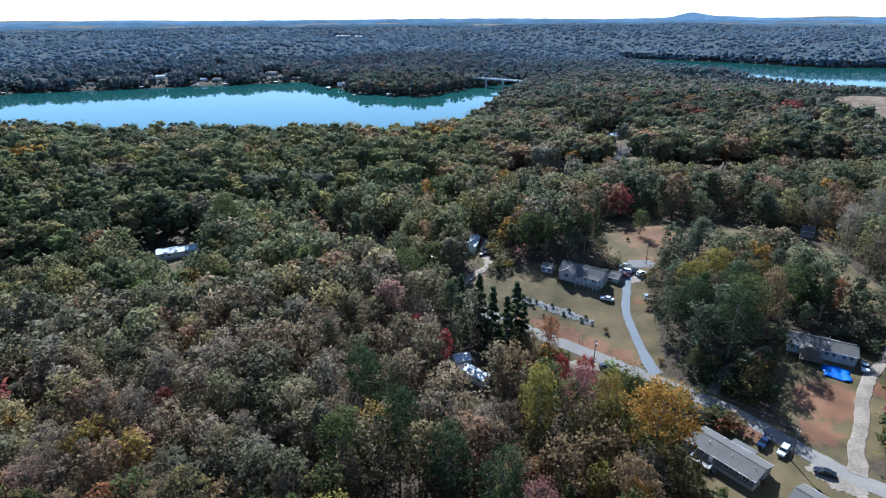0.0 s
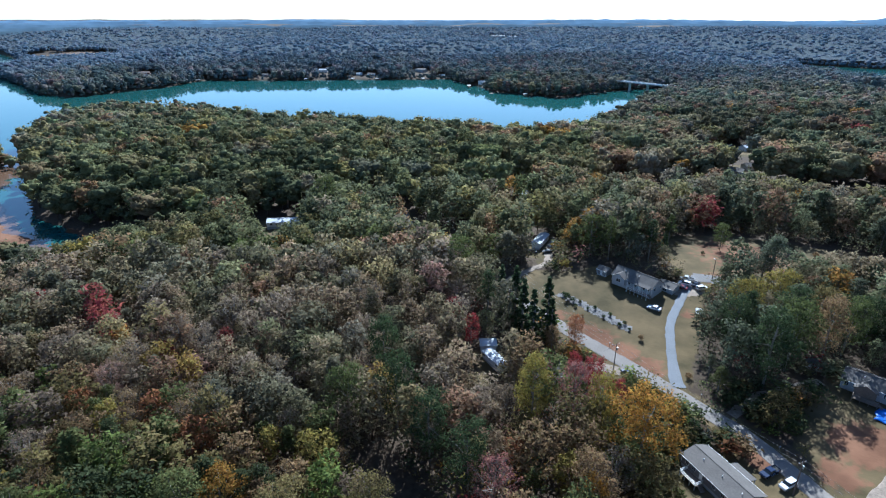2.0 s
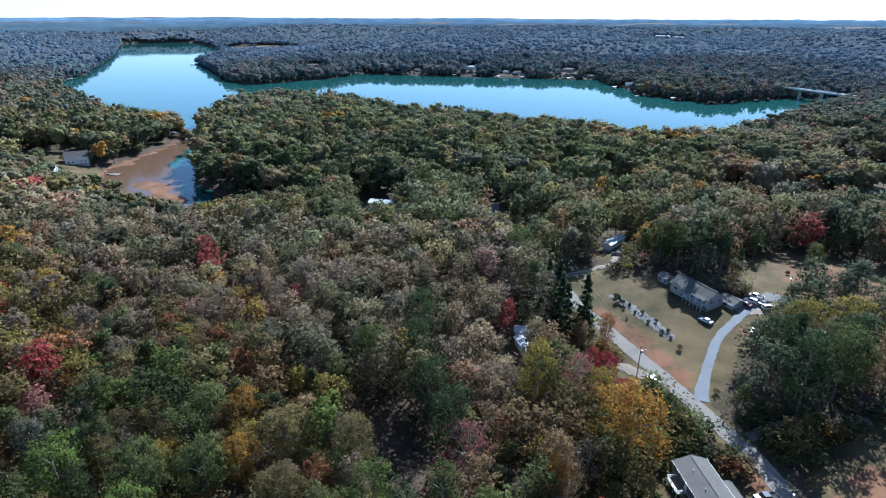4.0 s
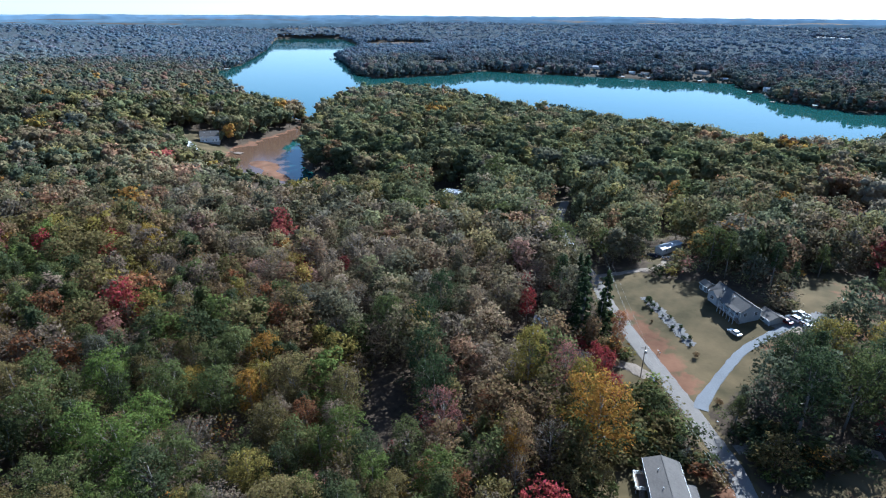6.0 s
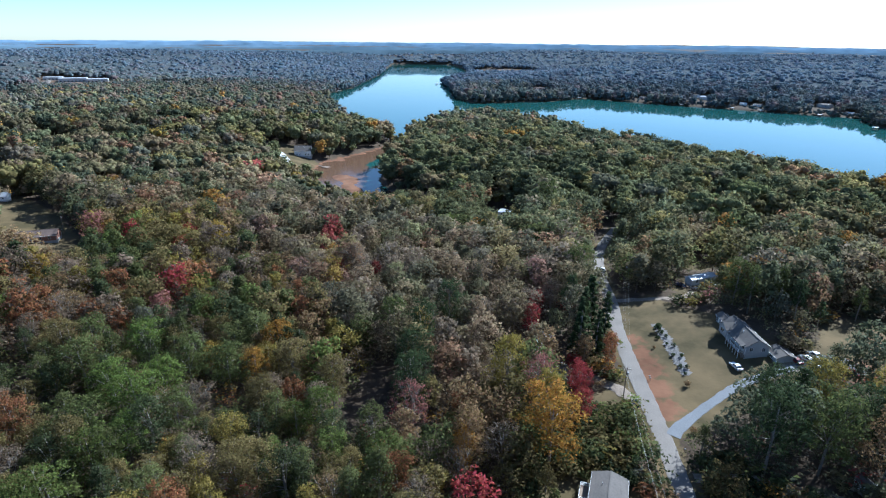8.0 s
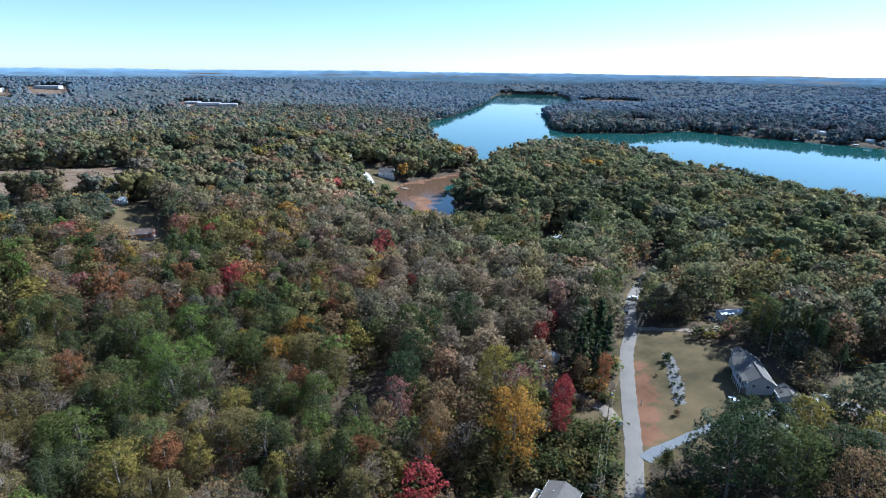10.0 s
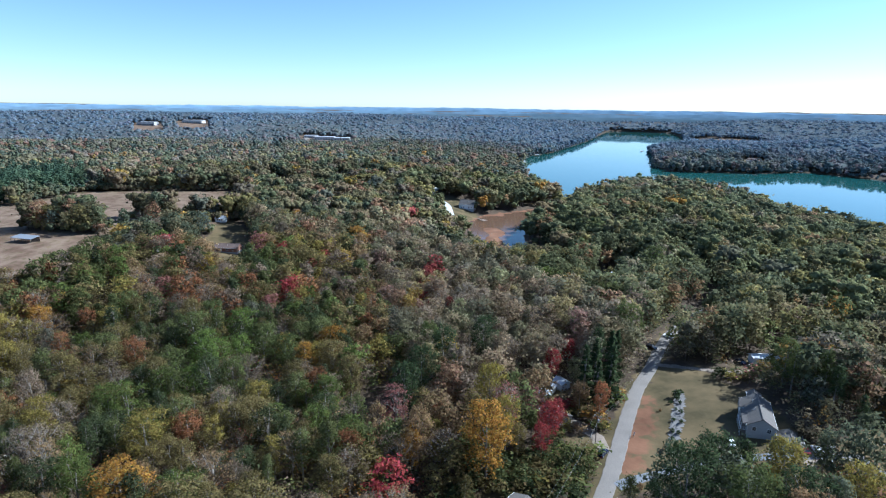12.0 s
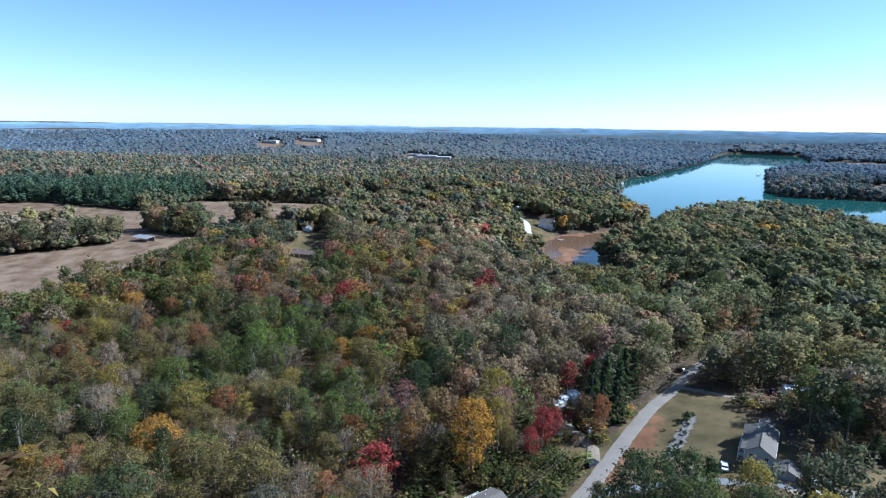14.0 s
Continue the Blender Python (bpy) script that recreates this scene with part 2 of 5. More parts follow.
# ---- the lie of the land ----
LAKE_Z = -20.0
LAKE = np.array([
    (-431, 362), (-505, 400), (-570, 470), (-610, 540), (-580, 610), (-470, 630), (-290, 572), (-150, 570), (-40, 572), (24, 600),
    (48, 720), (85, 850), (112, 960), (160, 1090), (128, 1120), (58, 1068), (-32, 941), (-149, 989), (-189, 1054), (-233, 1105),
    (-279, 1179), (-402, 1135), (-548, 1090), (-643, 1055), (-760, 1020), (-751, 910), (-805, 735), (-900, 760), (-1040, 850), (-1330, 1010),
    (-1520, 1260), (-1900, 1520), (-2311, 1737), (-2485, 1500), (-1718, 1013), (-1246, 682), (-1157, 585), (-958, 480), (-699, 402), (-500, 378)], float)
COVE = np.array([(-490, 385), (-445, 305), (-420, 245), (-385, 218), (-310, 205), (-244, 205), (-232, 240), (-279, 250), (-316, 258), (-358, 288), (-405, 335), (-431, 365)], float)
# mud bars in the cove (x, y, half length, half width); a blue streak stands in for reflected sky
BARS = [(-340, 236, 18, 8), (-300, 224, 22, 7), (-262, 238, 16, 6), (-250, 214, 14, 7), (-425, 268, 10, 6)]
BLUE_STREAK = [(-420, 330), (-385, 292), (-344, 268), (-318, 250), (-290, 240), (-256, 228)]
EAST_LAKE = np.array([(520, 1800), (622, 1734), (808, 1576), (915, 1431), (1070, 1422), (1600, 1400), (1500, 850), (1000, 760), (800, 860), (700, 960), (620, 1130), (530, 1330), (480, 1520)], float)


def poly_distance(x, y, poly):
    """Distance to the outline of a polygon: minus inside it."""
    d = np.full(x.shape, 1e12)
    inside = np.zeros(x.shape, bool)
    for (x0, y0), (x1, y1) in zip(poly, np.roll(poly, -1, axis=0)):
        ex, ey = x1 - x0, y1 - y0
        t = np.clip(((x - x0) * ex + (y - y0) * ey) / (ex * ex + ey * ey), 0, 1)
        d = np.minimum(d, (x - x0 - t * ex) ** 2 + (y - y0 - t * ey) ** 2)
        if y0 != y1:
            inside ^= ((y0 > y) != (y1 > y)) & (x < ex * (y - y0) / ey + x0)
    d = np.sqrt(d)
    return np.where(inside, -d, d)


def line_distance(x, y, pts):
    d = np.full(x.shape, 1e12)
    for (x0, y0), (x1, y1) in zip(pts[:-1], pts[1:]):
        ex, ey = x1 - x0, y1 - y0
        t = np.clip(((x - x0) * ex + (y - y0) * ey) / (ex * ex + ey * ey), 0, 1)
        d = np.minimum(d, (x - x0 - t * ex) ** 2 + (y - y0 - t * ey) ** 2)
    return np.sqrt(d)


def vnoise(x, y, size, seed):
    """Smooth value noise, 0 to 1, with bumps of that size in metres."""
    u, v = x / size + seed * 17.31, y / size - seed * 9.77
    i, j = np.floor(u), np.floor(v)
    f, g = u - i, v - j
    f, g = f * f * (3 - 2 * f), g * g * (3 - 2 * g)

    def h(a, b):
        s = np.sin(a * 127.1 + b * 311.7 + seed * 74.7) * 43758.5453
        return s - np.floor(s)
    return (h(i, j) * (1 - f) + h(i + 1, j) * f) * (1 - g) + (h(i, j + 1) * (1 - f) + h(i + 1, j + 1) * f) * g


# knolls and hollows: x, y, rise, spread
KNOLLS = [(85, 235, 8.1, 50), (55, 190, -0.8, 40), (0, 60, -10.6, 80), (55, 105, -1.2, 35), (120, 150, -0.6, 40), (-220, -60, 8.2, 110), (-140, 275, -2.2, 70), (-165, 140, -9.4, 70), (-440, 225, 12.8, 60), (10, 215, 3.0, 40), (100, 110, -0.1, 35), (56, 206, 0.6, 18), (-300, 430, -6.0, 90), (-80, 440, -0.8, 90), (620, 680, 13.0, 110), (400, 520, -14.0, 110), (560, 920, -15.0, 130)]


def shore_distance(x, y):
    return np.minimum(poly_distance(x, y, LAKE), poly_distance(x, y, EAST_LAKE))


def height(x, y):
    x, y = np.asarray(x, float), np.asarray(y, float)
    lake, cove = shore_distance(x, y), poly_distance(x, y, COVE)
    r = np.hypot(x - 100, y - 50)
    upland = 5 + 53 * np.clip((r - 1500) / 3350, 0, 1.2) + (vnoise(x, y, 620, 1) - 0.5) * np.clip((r - 700) / 800, 0, 1) * np.clip((3500 - r) / 700, 0, 1) * 58 + (vnoise(x, y, 230, 2) - 0.5) * np.clip((r - 350) / 400, 0, 1) * 14
    upland = upland + (vnoise(x, y, 45, 3) - 0.5) * 1.2
    for kx, ky, rise, spread in KNOLLS:
        upland = upland + rise * np.exp(-((x - kx) ** 2 + (y - ky) ** 2) / (2 * spread * spread))
    land = np.minimum(np.maximum(lake, 0), np.maximum(cove, 0) * 1.2 + 4)
    z = LAKE_Z - 0.4 + (upland - LAKE_Z + 0.4) * (1 - np.exp(-land / 170.0)) + np.minimum(land, 4) * 0.2
    z = np.where(lake < 0, LAKE_Z - 0.4 + np.maximum(lake, -20) * 0.8, z)
    mud = LAKE_Z - 0.25 + (vnoise(x, y, 24, 5) - 0.5) * 0.4
    for bx, by, a, b in BARS:
        mud = mud + 0.75 * np.exp(-((x - bx) / a) ** 2 - ((y - by) / b) ** 2)
    # mud cut down along the streak so the lake's blue shows as reflected sky
    mud = np.where(line_distance(x, y, BLUE_STREAK) < 9, LAKE_Z - 0.8, mud)
    return np.where((cove < 0) & (lake > 0), mud, z)


def ground_at(x, y):
    return float(height(np.array([x]), np.array([y]))[0])


# ---- roads, yards and fields ----
ROAD = [(330, -110), (250, -45), (190, 12), (150, 53), (120, 84), (101, 103), (92, 115), (82, 129), (66, 143), (54, 152.5), (37, 165.5), (27, 173.5), (18, 181), (4, 195), (-10, 207), (-23, 219), (-36, 233), (-55, 258), (-72, 290)]
DRIVE = [(66.0, 146.4), (65.2, 152), (65, 166), (66, 180), (70, 193), (74, 204)]
DRIVE_EAST = [(100.6, 105.4), (103.2, 108.8), (106, 114), (112, 121), (119, 131), (125, 138), (131, 144), (140, 150), (150, 162), (160, 172)]
TRACK = [(79, 137), (87, 146), (97, 152), (106, 157)]
DRIVE_POLE = [(49.6, 151.2), (46, 152), (38, 152), (26, 148)]
DRIVE_NORTH = [(2, 199), (12, 211), (19, 220), (18, 232), (20, 250)]
LAWN = np.array([(69, 146), (52, 157), (18, 185), (6, 199), (8, 214), (24, 210), (40, 216), (66, 206), (84, 214), (78, 190), (73, 165)], float)
FIELD = np.array([(72, 209), (64, 235), (72, 258), (100, 268), (150, 262), (176, 238), (170, 195), (152, 178), (140, 180), (143, 207), (118, 218), (90, 208)], float)
YARD_EAST = np.array([(92, 128), (97, 142), (107, 156), (112, 163), (133, 158), (140, 148), (126, 130), (112, 112), (103, 109), (96, 118)], float)
YARD_WEST = np.array([(56, 106), (58, 118), (69, 127), (82, 121), (96, 105), (108, 90), (95, 78), (70, 88)], float)
PASTURE = np.array([(-30, -105), (-105, -103), (-140, -74), (-200, -66), (-232, -40), (-265, -18), (-330, -5), (-440, -10), (-482, -30), (-480, -110), (-482, -182), (-388, -208), (-445, -345), (-430, -400), (-330, -340), (-182, -300), (-40, -260)], float)
SCRUB = np.array([(44, 124), (44, 138), (47, 145), (52, 148), (58, 143), (64, 138), (71, 131), (77, 126), (72, 124), (64, 120), (57, 110), (50, 106)], float)
FARMYARD = np.array([(-150, 5), (-175, -5), (-215, -20), (-260, -15), (-330, -45), (-350, -20), (-260, 12), (-195, 22), (-155, 25)], float)
EAST_PASTURE = np.array([(500, 745), (545, 760), (570, 690), (580, 630), (500, 540), (455, 560), (450, 650)], float)
FAR_FIELDS = [(-1050, -420, 130, 80), (-1250, -60, 130, 60), (-1480, 1420, 100, 110), (-1560, 1500, 110, 100), (-2700, -850, 160, 120), (-480, 2860, 120, 90), (-880, 2950, 90, 80), (-2250, 370, 90, 80)]
SMALL_CLEARINGS = [(-418, 214, 14), (-398, 205, 12), (-380, 196, 9), (15, 230, 7), (19, 221, 6), (8, 150, 8), (-136, 264, 16), (14, 240, 9), (-276, 112, 9), (-450, 215, 26), (-470, 190, 14), (150, 455, 18), (152, 520, 16), (120, 540, 12), (-205, 2, 16), (-228, -128, 9), (-680, 296, 14), (-770, 17, 15), (-3, 262, 9), (-30, 250, 7), (170, 330, 10), (-870, 970, 30), (47, 150, 6), (51, 147.5, 5), (43, 146, 6), (7, 141, 5), (-128, 250, 13), (-120, 236, 9), (-150, 262, 10), (-414, 226, 15), (-396, 222, 12), (-436, 214, 14), (-425, 205, 12), (43, 155, 5), (38, 161, 4), (-700, 17, 9), (-730, 17, 10), (-760, 16, 10), (-800, 15, 10), (-840, 13, 10), (-870, 12, 10), (-500, 204, 9), (-530, 218, 9)]
# shaded gaps in the wood: x, y, radius
GLADES = [(8, 78, 6.5), (1, 85, 6.5), (-6, 91, 6), (-12, 98, 5), (-133, 97, 6)]
# clumps of trees left standing in the pasture: x, y, radius
CLUMPS = [(-205, -205, 16), (-215, -235, 18), (-225, -265, 20), (-240, -235, 16), (-262, -215, 14), (-245, -290, 20), (-275, -125, 14), (-300, -55, 12), (-212, -178, 11), (-228, -160, 12), (-244, -190, 16), (-262, -172, 9), (-268, -118, 14), (-280, -140, 12), (-258, -98, 11), (-306, -72, 12), (-300, -40, 12), (-310, -16, 9), (-320, -30, 11), (-270, -60, 6), (-245, -72, 5), (-330, -120, 6)]


# houses round the lake and in the distance: x, y, yaw, length, walls, roof, words
FAR_HOUSES = [
    (138, 522, 20, 16, "white", "shingle"), (110, 496, -10, 13, "siding", "shingle"), (163, 538, 40, 15, "white", "metal_white"), (222, 564, 10, 14, "siding", "shingle"), (131, 430, -25, 14, "siding", "shingle"), (147, 452, 30, 12, "white", "shingle"),
    (56, 365, 5, 14, "siding", "shingle_brown"), (-10, 325, 0, 12, "white", "metal_white"), (175, 253, -20, 5, "siding_dark", "shingle"), (-564, 1167, 10, 18, "white", "metal_white"), (-567, 1205, -15, 16, "siding", "shingle"), (-450, 1165, 5, 15, "white", "shingle"),
    (-362, 1240, -10, 24, "siding", "shingle"), (-505, 1330, 0, 16, "white", "metal_white"), (-880, 991, 30, 22, "brick", "shingle_brown"), (-843, 950, -20, 16, "siding", "shingle"), (-647, 298, 50, 16, "white", "shingle"), (-680, 305, 20, 14, "white", "shingle"),
    (-515, 29, 70, 16, "siding", "shingle"), (-545, 12, 60, 14, "white", "metal_white"), (-767, -5, 80, 14, "white", "shingle"), (-760, 30, 80, 18, "siding", "metal_white"), (-299, -15, 60, 8, "white", "metal_white"), (-269, -80, 40, 6, "siding", "metal_white"),
    (-190, 1080, 5, 12, "white", "metal_white"), (-300, 1195, 0, 12, "siding", "metal_white"), (-980, 520, 40, 14, "white", "shingle"), (-1010, 505, 30, 15, "siding", "shingle"), (-660, 1090, 0, 14, "siding", "shingle"), (-475, 1158, 12, 12, "white", "metal_white"), (-590, 1175, -8, 13, "white", "shingle")]

# long low buildings of the far town: x, y, yaw, length, width, height
COMMERCIAL = [
    (-1560, 80, 80, 60, 28, 9), (-1540, 130, 80, 46, 24, 8), (-1600, 40, 80, 40, 22, 7), (-640, 2690, 0, 70, 26, 10), (-560, 2710, 5, 40, 20, 9), (-700, 2650, -5, 44, 20, 8),
    (-380, 2280, 0, 50, 22, 9), (-330, 2300, 0, 36, 18, 8), (-1804, -470, 70, 60, 24, 10), (-1848, -341, 70, 70, 24, 9), (-1116, -120, 75, 24, 14, 7), (-1440, 275, 75, 50, 20, 8),
    (-470, 2900, 0, 60, 20, 9), (-1480, 1440, 40, 26, 16, 7), (570, 2900, -10, 50, 20, 9)]


def clearing(x, y):
    """How far a place lies from all that is kept free of trees."""
    d = line_distance(x, y, ROAD) - 4.5
    for pts, w in ((DRIVE, 3.5), (DRIVE_EAST, 4), (TRACK, 2.5), (DRIVE_POLE, 3), (DRIVE_NORTH, 3)):
        d = np.minimum(d, line_distance(x, y, pts) - w)
    for poly in (LAWN, FIELD, YARD_EAST, YARD_WEST, PASTURE, FARMYARD, EAST_PASTURE, COVE):
        d = np.minimum(d, poly_distance(x, y, poly))
    for cx, cy, r in CLUMPS:
        d = np.where(np.hypot(x - cx, y - cy) < r, 3.0, d)
    for cx, cy, r in SMALL_CLEARINGS + GLADES:
        d = np.minimum(d, np.hypot(x - cx, y - cy) - r)
    for cx, cy, _, L, _, _ in FAR_HOUSES:
        ux, uy = 110 - cx, 40 - cy
        open_to = L * (1.1 if math.hypot(ux, uy) < 330 else 2.8) / math.hypot(ux, uy)
        d = np.minimum(d, line_distance(x, y, [(cx, cy), (cx + ux * open_to, cy + uy * open_to)]) - L * (0.55 if math.hypot(ux, uy) < 500 else 0.7) - 2)
    for cx, cy, _, L, W, _ in COMMERCIAL:
        ux, uy = 110 - cx, 40 - cy
        reach = (W + 110) / math.hypot(ux, uy)
        d = np.minimum(d, line_distance(x, y, [(cx, cy), (cx + ux * reach, cy + uy * reach)]) - L * 0.55 - 6)
    ragged = (vnoise(x, y, 70, 15) - 0.5) * 150
    for cx, cy, a, b in FAR_FIELDS:
        d = np.minimum(d, (np.hypot((x - cx) / a, (y - cy) / b) - 1) * b + ragged)
    return np.minimum(d, shore_distance(x, y) + 0.5)


def cover(x, y):
    """Grass, red clay and sand, 0 to 1 each."""
    def near(d, soft):
        return np.clip(0.5 - d / soft, 0, 1)
    grass = near(np.minimum.reduce([poly_distance(x, y, p) for p in (LAWN, FIELD, YARD_EAST, YARD_WEST, PASTURE, FARMYARD, EAST_PASTURE)]), 6)
    grass = np.maximum(grass, near(line_distance(x, y, ROAD) - 5, 5) * 0.8)
    for cx, cy, r in SMALL_CLEARINGS:
        grass = np.maximum(grass, near(np.hypot(x - cx, y - cy) - r, 6) * 0.8)
    for cx, cy, a, b in FAR_FIELDS:
        grass = np.maximum(grass, near((np.hypot((x - cx) / a, (y - cy) / b) - 1) * b, 10))
    clay = np.zeros(x.shape)
    for cx, cy, r, s in ((58, 154.5, 7, 0.72), (50, 161, 7, 0.74), (43, 167, 7, 0.7), (35, 173, 6, 0.68), (27, 179, 5, 0.66), (40, 170, 6, 0.66), (72, 186, 4, 0.7), (110, 132, 11, 0.85), (100, 120, 7, 0.75), (84, 122, 5, 0.85), (100, 240, 30, 0.6), (88, 212, 10, 0.7), (145, 195, 14, 0.6), (-185, -195, 40, 0.5), (-400, -130, 40, 0.55), (-395, -75, 25, 0.7), (-170, 12, 9, 0.8), (128, 136, 5, 0.8), (30, 178, 5, 0.55), (-345, -75, 12, 0.85), (-110, 40, 8, 0.8)):
        clay = np.maximum(clay, s * np.clip(1.4 - np.hypot(x - cx, y - cy) / r, 0, 1))
    clay = np.maximum(clay, near(poly_distance(x, y, COVE), 8) * 0.9)
    sand = near(poly_distance(x, y, COVE), 8) * 0.4
    shore = np.abs(shore_distance(x, y))
    sand = np.maximum(sand, np.clip(1 - shore / 9, 0, 1) * 0.5)
    sand = np.maximum(sand, near(np.minimum(poly_distance(x, y, PASTURE), poly_distance(x, y, EAST_PASTURE)), 10) * 0.62)
    for cx, cy, _, L, _, _ in COMMERCIAL:
        sand = np.maximum(sand, near(np.hypot(x - cx, y - cy) - L - 50, 30) * 0.8)
    for cx, cy, a, b in FAR_FIELDS:
        sand = np.maximum(sand, near((np.hypot((x - cx) / a, (y - cy) / b) - 1) * b, 10) * 0.7)
    return grass, clay, sand


def spaced(lo, hi, step, far, grow):
    """Coordinates evenly spaced between lo and hi, and wider and wider beyond."""
    mid = np.arange(lo, hi + step, step)
    out, w = [], step
    x = 0.0
    while x < far:
        w *= grow
        x += w
        out.append(x)
    out = np.array(out)
    return np.concatenate([(lo - out)[::-1], mid, mid[-1] + out])


gx, gy = spaced(-70, 170, 2.0, 4750, 1.02), spaced(70, 270, 2.0, 4650, 1.02)
GX, GY = np.meshgrid(gx, gy)
GZ = height(GX, GY)
nx, ny = len(gx), len(gy)
idx = np.arange(nx * ny).reshape(ny, nx)
quads = np.stack([idx[:-1, :-1], idx[:-1, 1:], idx[1:, 1:], idx[1:, :-1]], -1).reshape(-1, 4)
gme = bpy.data.meshes.new("ground")
gme.vertices.add(nx * ny)
gme.loops.add(quads.size)
gme.polygons.add(len(quads))
gme.vertices.foreach_set("co", np.stack([GX, GY, GZ], -1).astype(np.float32).ravel())
gme.loops.foreach_set("vertex_index", quads.astype(np.int32).ravel())
gme.polygons.foreach_set("loop_start", np.arange(0, quads.size, 4, dtype=np.int32))
gme.polygons.foreach_set("loop_total", np.full(len(quads), 4, dtype=np.int32))
gme.polygons.foreach_set("use_smooth", np.ones(len(quads), dtype=bool))
gme.update(calc_edges=True)
att = gme.attributes.new("cover", "FLOAT_COLOR", "POINT")
cv = np.ones((nx * ny, 4), dtype=np.float32)
for i, c in enumerate(cover(GX.ravel(), GY.ravel())):
    cv[:, i] = c
att.data.foreach_set("color", cv.ravel())
gme.materials.append(M["ground"])
tagged(new("ground", gme), "rolling ground of leaf litter, dry grass and red clay", "ground", kind="structure")
tagged(new("water", mesh_from("water", [(-2750, 150, LAKE_Z), (1800, 150, LAKE_Z), (1800, 1900, LAKE_Z), (-2750, 1900, LAKE_Z)], [(0, 1, 2, 3)], M["water"])), "calm blue lake reflecting the sky", "water", kind="structure")


def shallow_water():
    """Silty water over the mud of the cove, clear of the blue streak and the bars."""
    step = 3.0
    X, Y = np.meshgrid(np.arange(-500, -225, step), np.arange(195, 395, step))
    wet = (poly_distance(X, Y, COVE) < 4) & (line_distance(X, Y, BLUE_STREAK) + (vnoise(X, Y, 14, 22) - 0.5) * 8 > 9)
    verts, faces, known = [], [], {}
    for j, i in zip(*np.nonzero(wet[:-1, :-1])):
        face = []
        for a, b in ((j, i), (j, i + 1), (j + 1, i + 1), (j + 1, i)):
            if (a, b) not in known:
                known[(a, b)] = len(verts)
                verts.append((X[a, b], Y[a, b], LAKE_Z + 0.05))
            face.append(known[(a, b)])
        faces.append(tuple(face))
    tagged(new("shallow_water", mesh_from("shallow_water", verts, faces, M["silt"])), "still brown silty water in the shallow cove", "water", kind="structure")


shallow_water()


def smooth_line(pts, step=2.0):
    """Points along a rounded line through pts."""
    p = [Vector((*q, 0)) for q in pts]
    p = [2 * p[0] - p[1]] + p + [2 * p[-1] - p[-2]]
    out = []
    for a, b, c, d in zip(p, p[1:], p[2:], p[3:]):
        n = max(1, int((c - b).length / step))
        for k in range(n):
            t = k / n
            out.append(0.5 * ((2 * b) + (c - a) * t + (2 * a - 5 * b + 4 * c - d) * t * t + (3 * b - a - 3 * c + d) * t ** 3))
    out.append(p[-2])
    return out


def ribbon(name, pts, width, mat, label, category, lift=0.07, ragged=0.25, thick=0.25, flare=0.0):
    line = smooth_line(pts)
    rng = random.Random(len(pts))
    verts, faces = [], []
    for i, p in enumerate(line):
        d = (line[min(i + 1, len(line) - 1)] - line[max(i - 1, 0)]).normalized()
        s = Vector((d.y, -d.x, 0))
        w = width / 2 + flare * max(0, 1 - i / 5)
        edge = [-(w + 0.35), -w + rng.uniform(-ragged, ragged), -w * 0.4, w * 0.4, w + rng.uniform(-ragged, ragged), w + 0.35]
        for k, e in enumerate(edge):
            q = p + s * e
            z = ground_at(q.x, q.y) + (lift if 0 < k < 5 else -thick) + (0.05 if 1 < k < 4 else 0)
            verts.append((q.x, q.y, z))
    for i in range(len(line) - 1):
        for k in range(5):
            a = i * 6 + k
            faces.append((a, a + 1, a + 7, a + 6))
    return tagged(new(name, mesh_from(name, verts, faces, mat)), label, category, kind="structure")


ribbon("road", ROAD, 4.8, M["asphalt"], "narrow worn grey asphalt road with ragged edges", "road", lift=0.1)
ribbon("driveway_1", DRIVE, 2.8, M["drive"], "blue-grey asphalt driveway curving up to the house", "driveway", lift=0.12, flare=0.6)
ribbon("driveway_2", DRIVE_EAST, 3.3, M["dirt"], "pale rutted gravel and clay driveway", "driveway", ragged=0.25, flare=0.6, lift=0.16)
ribbon("track", TRACK, 3.0, M["dirt"], "pale leaf-strewn dirt track under trees", "track", ragged=0.6, lift=0.12)
ribbon("driveway_3", DRIVE_POLE, 4.0, M["dirt"], "short pale dirt driveway off the road", "driveway", ragged=0.6, lift=0.12)
ribbon("driveway_4", DRIVE_NORTH, 3.0, M["dirt"], "dirt driveway into the pine wood", "driveway", ragged=0.6, lift=0.12)


# ---- trees ----
def unit_vectors(rng, n):
    v = rng.normal(size=(n, 3))
    return v / np.linalg.norm(v, axis=1, keepdims=True)


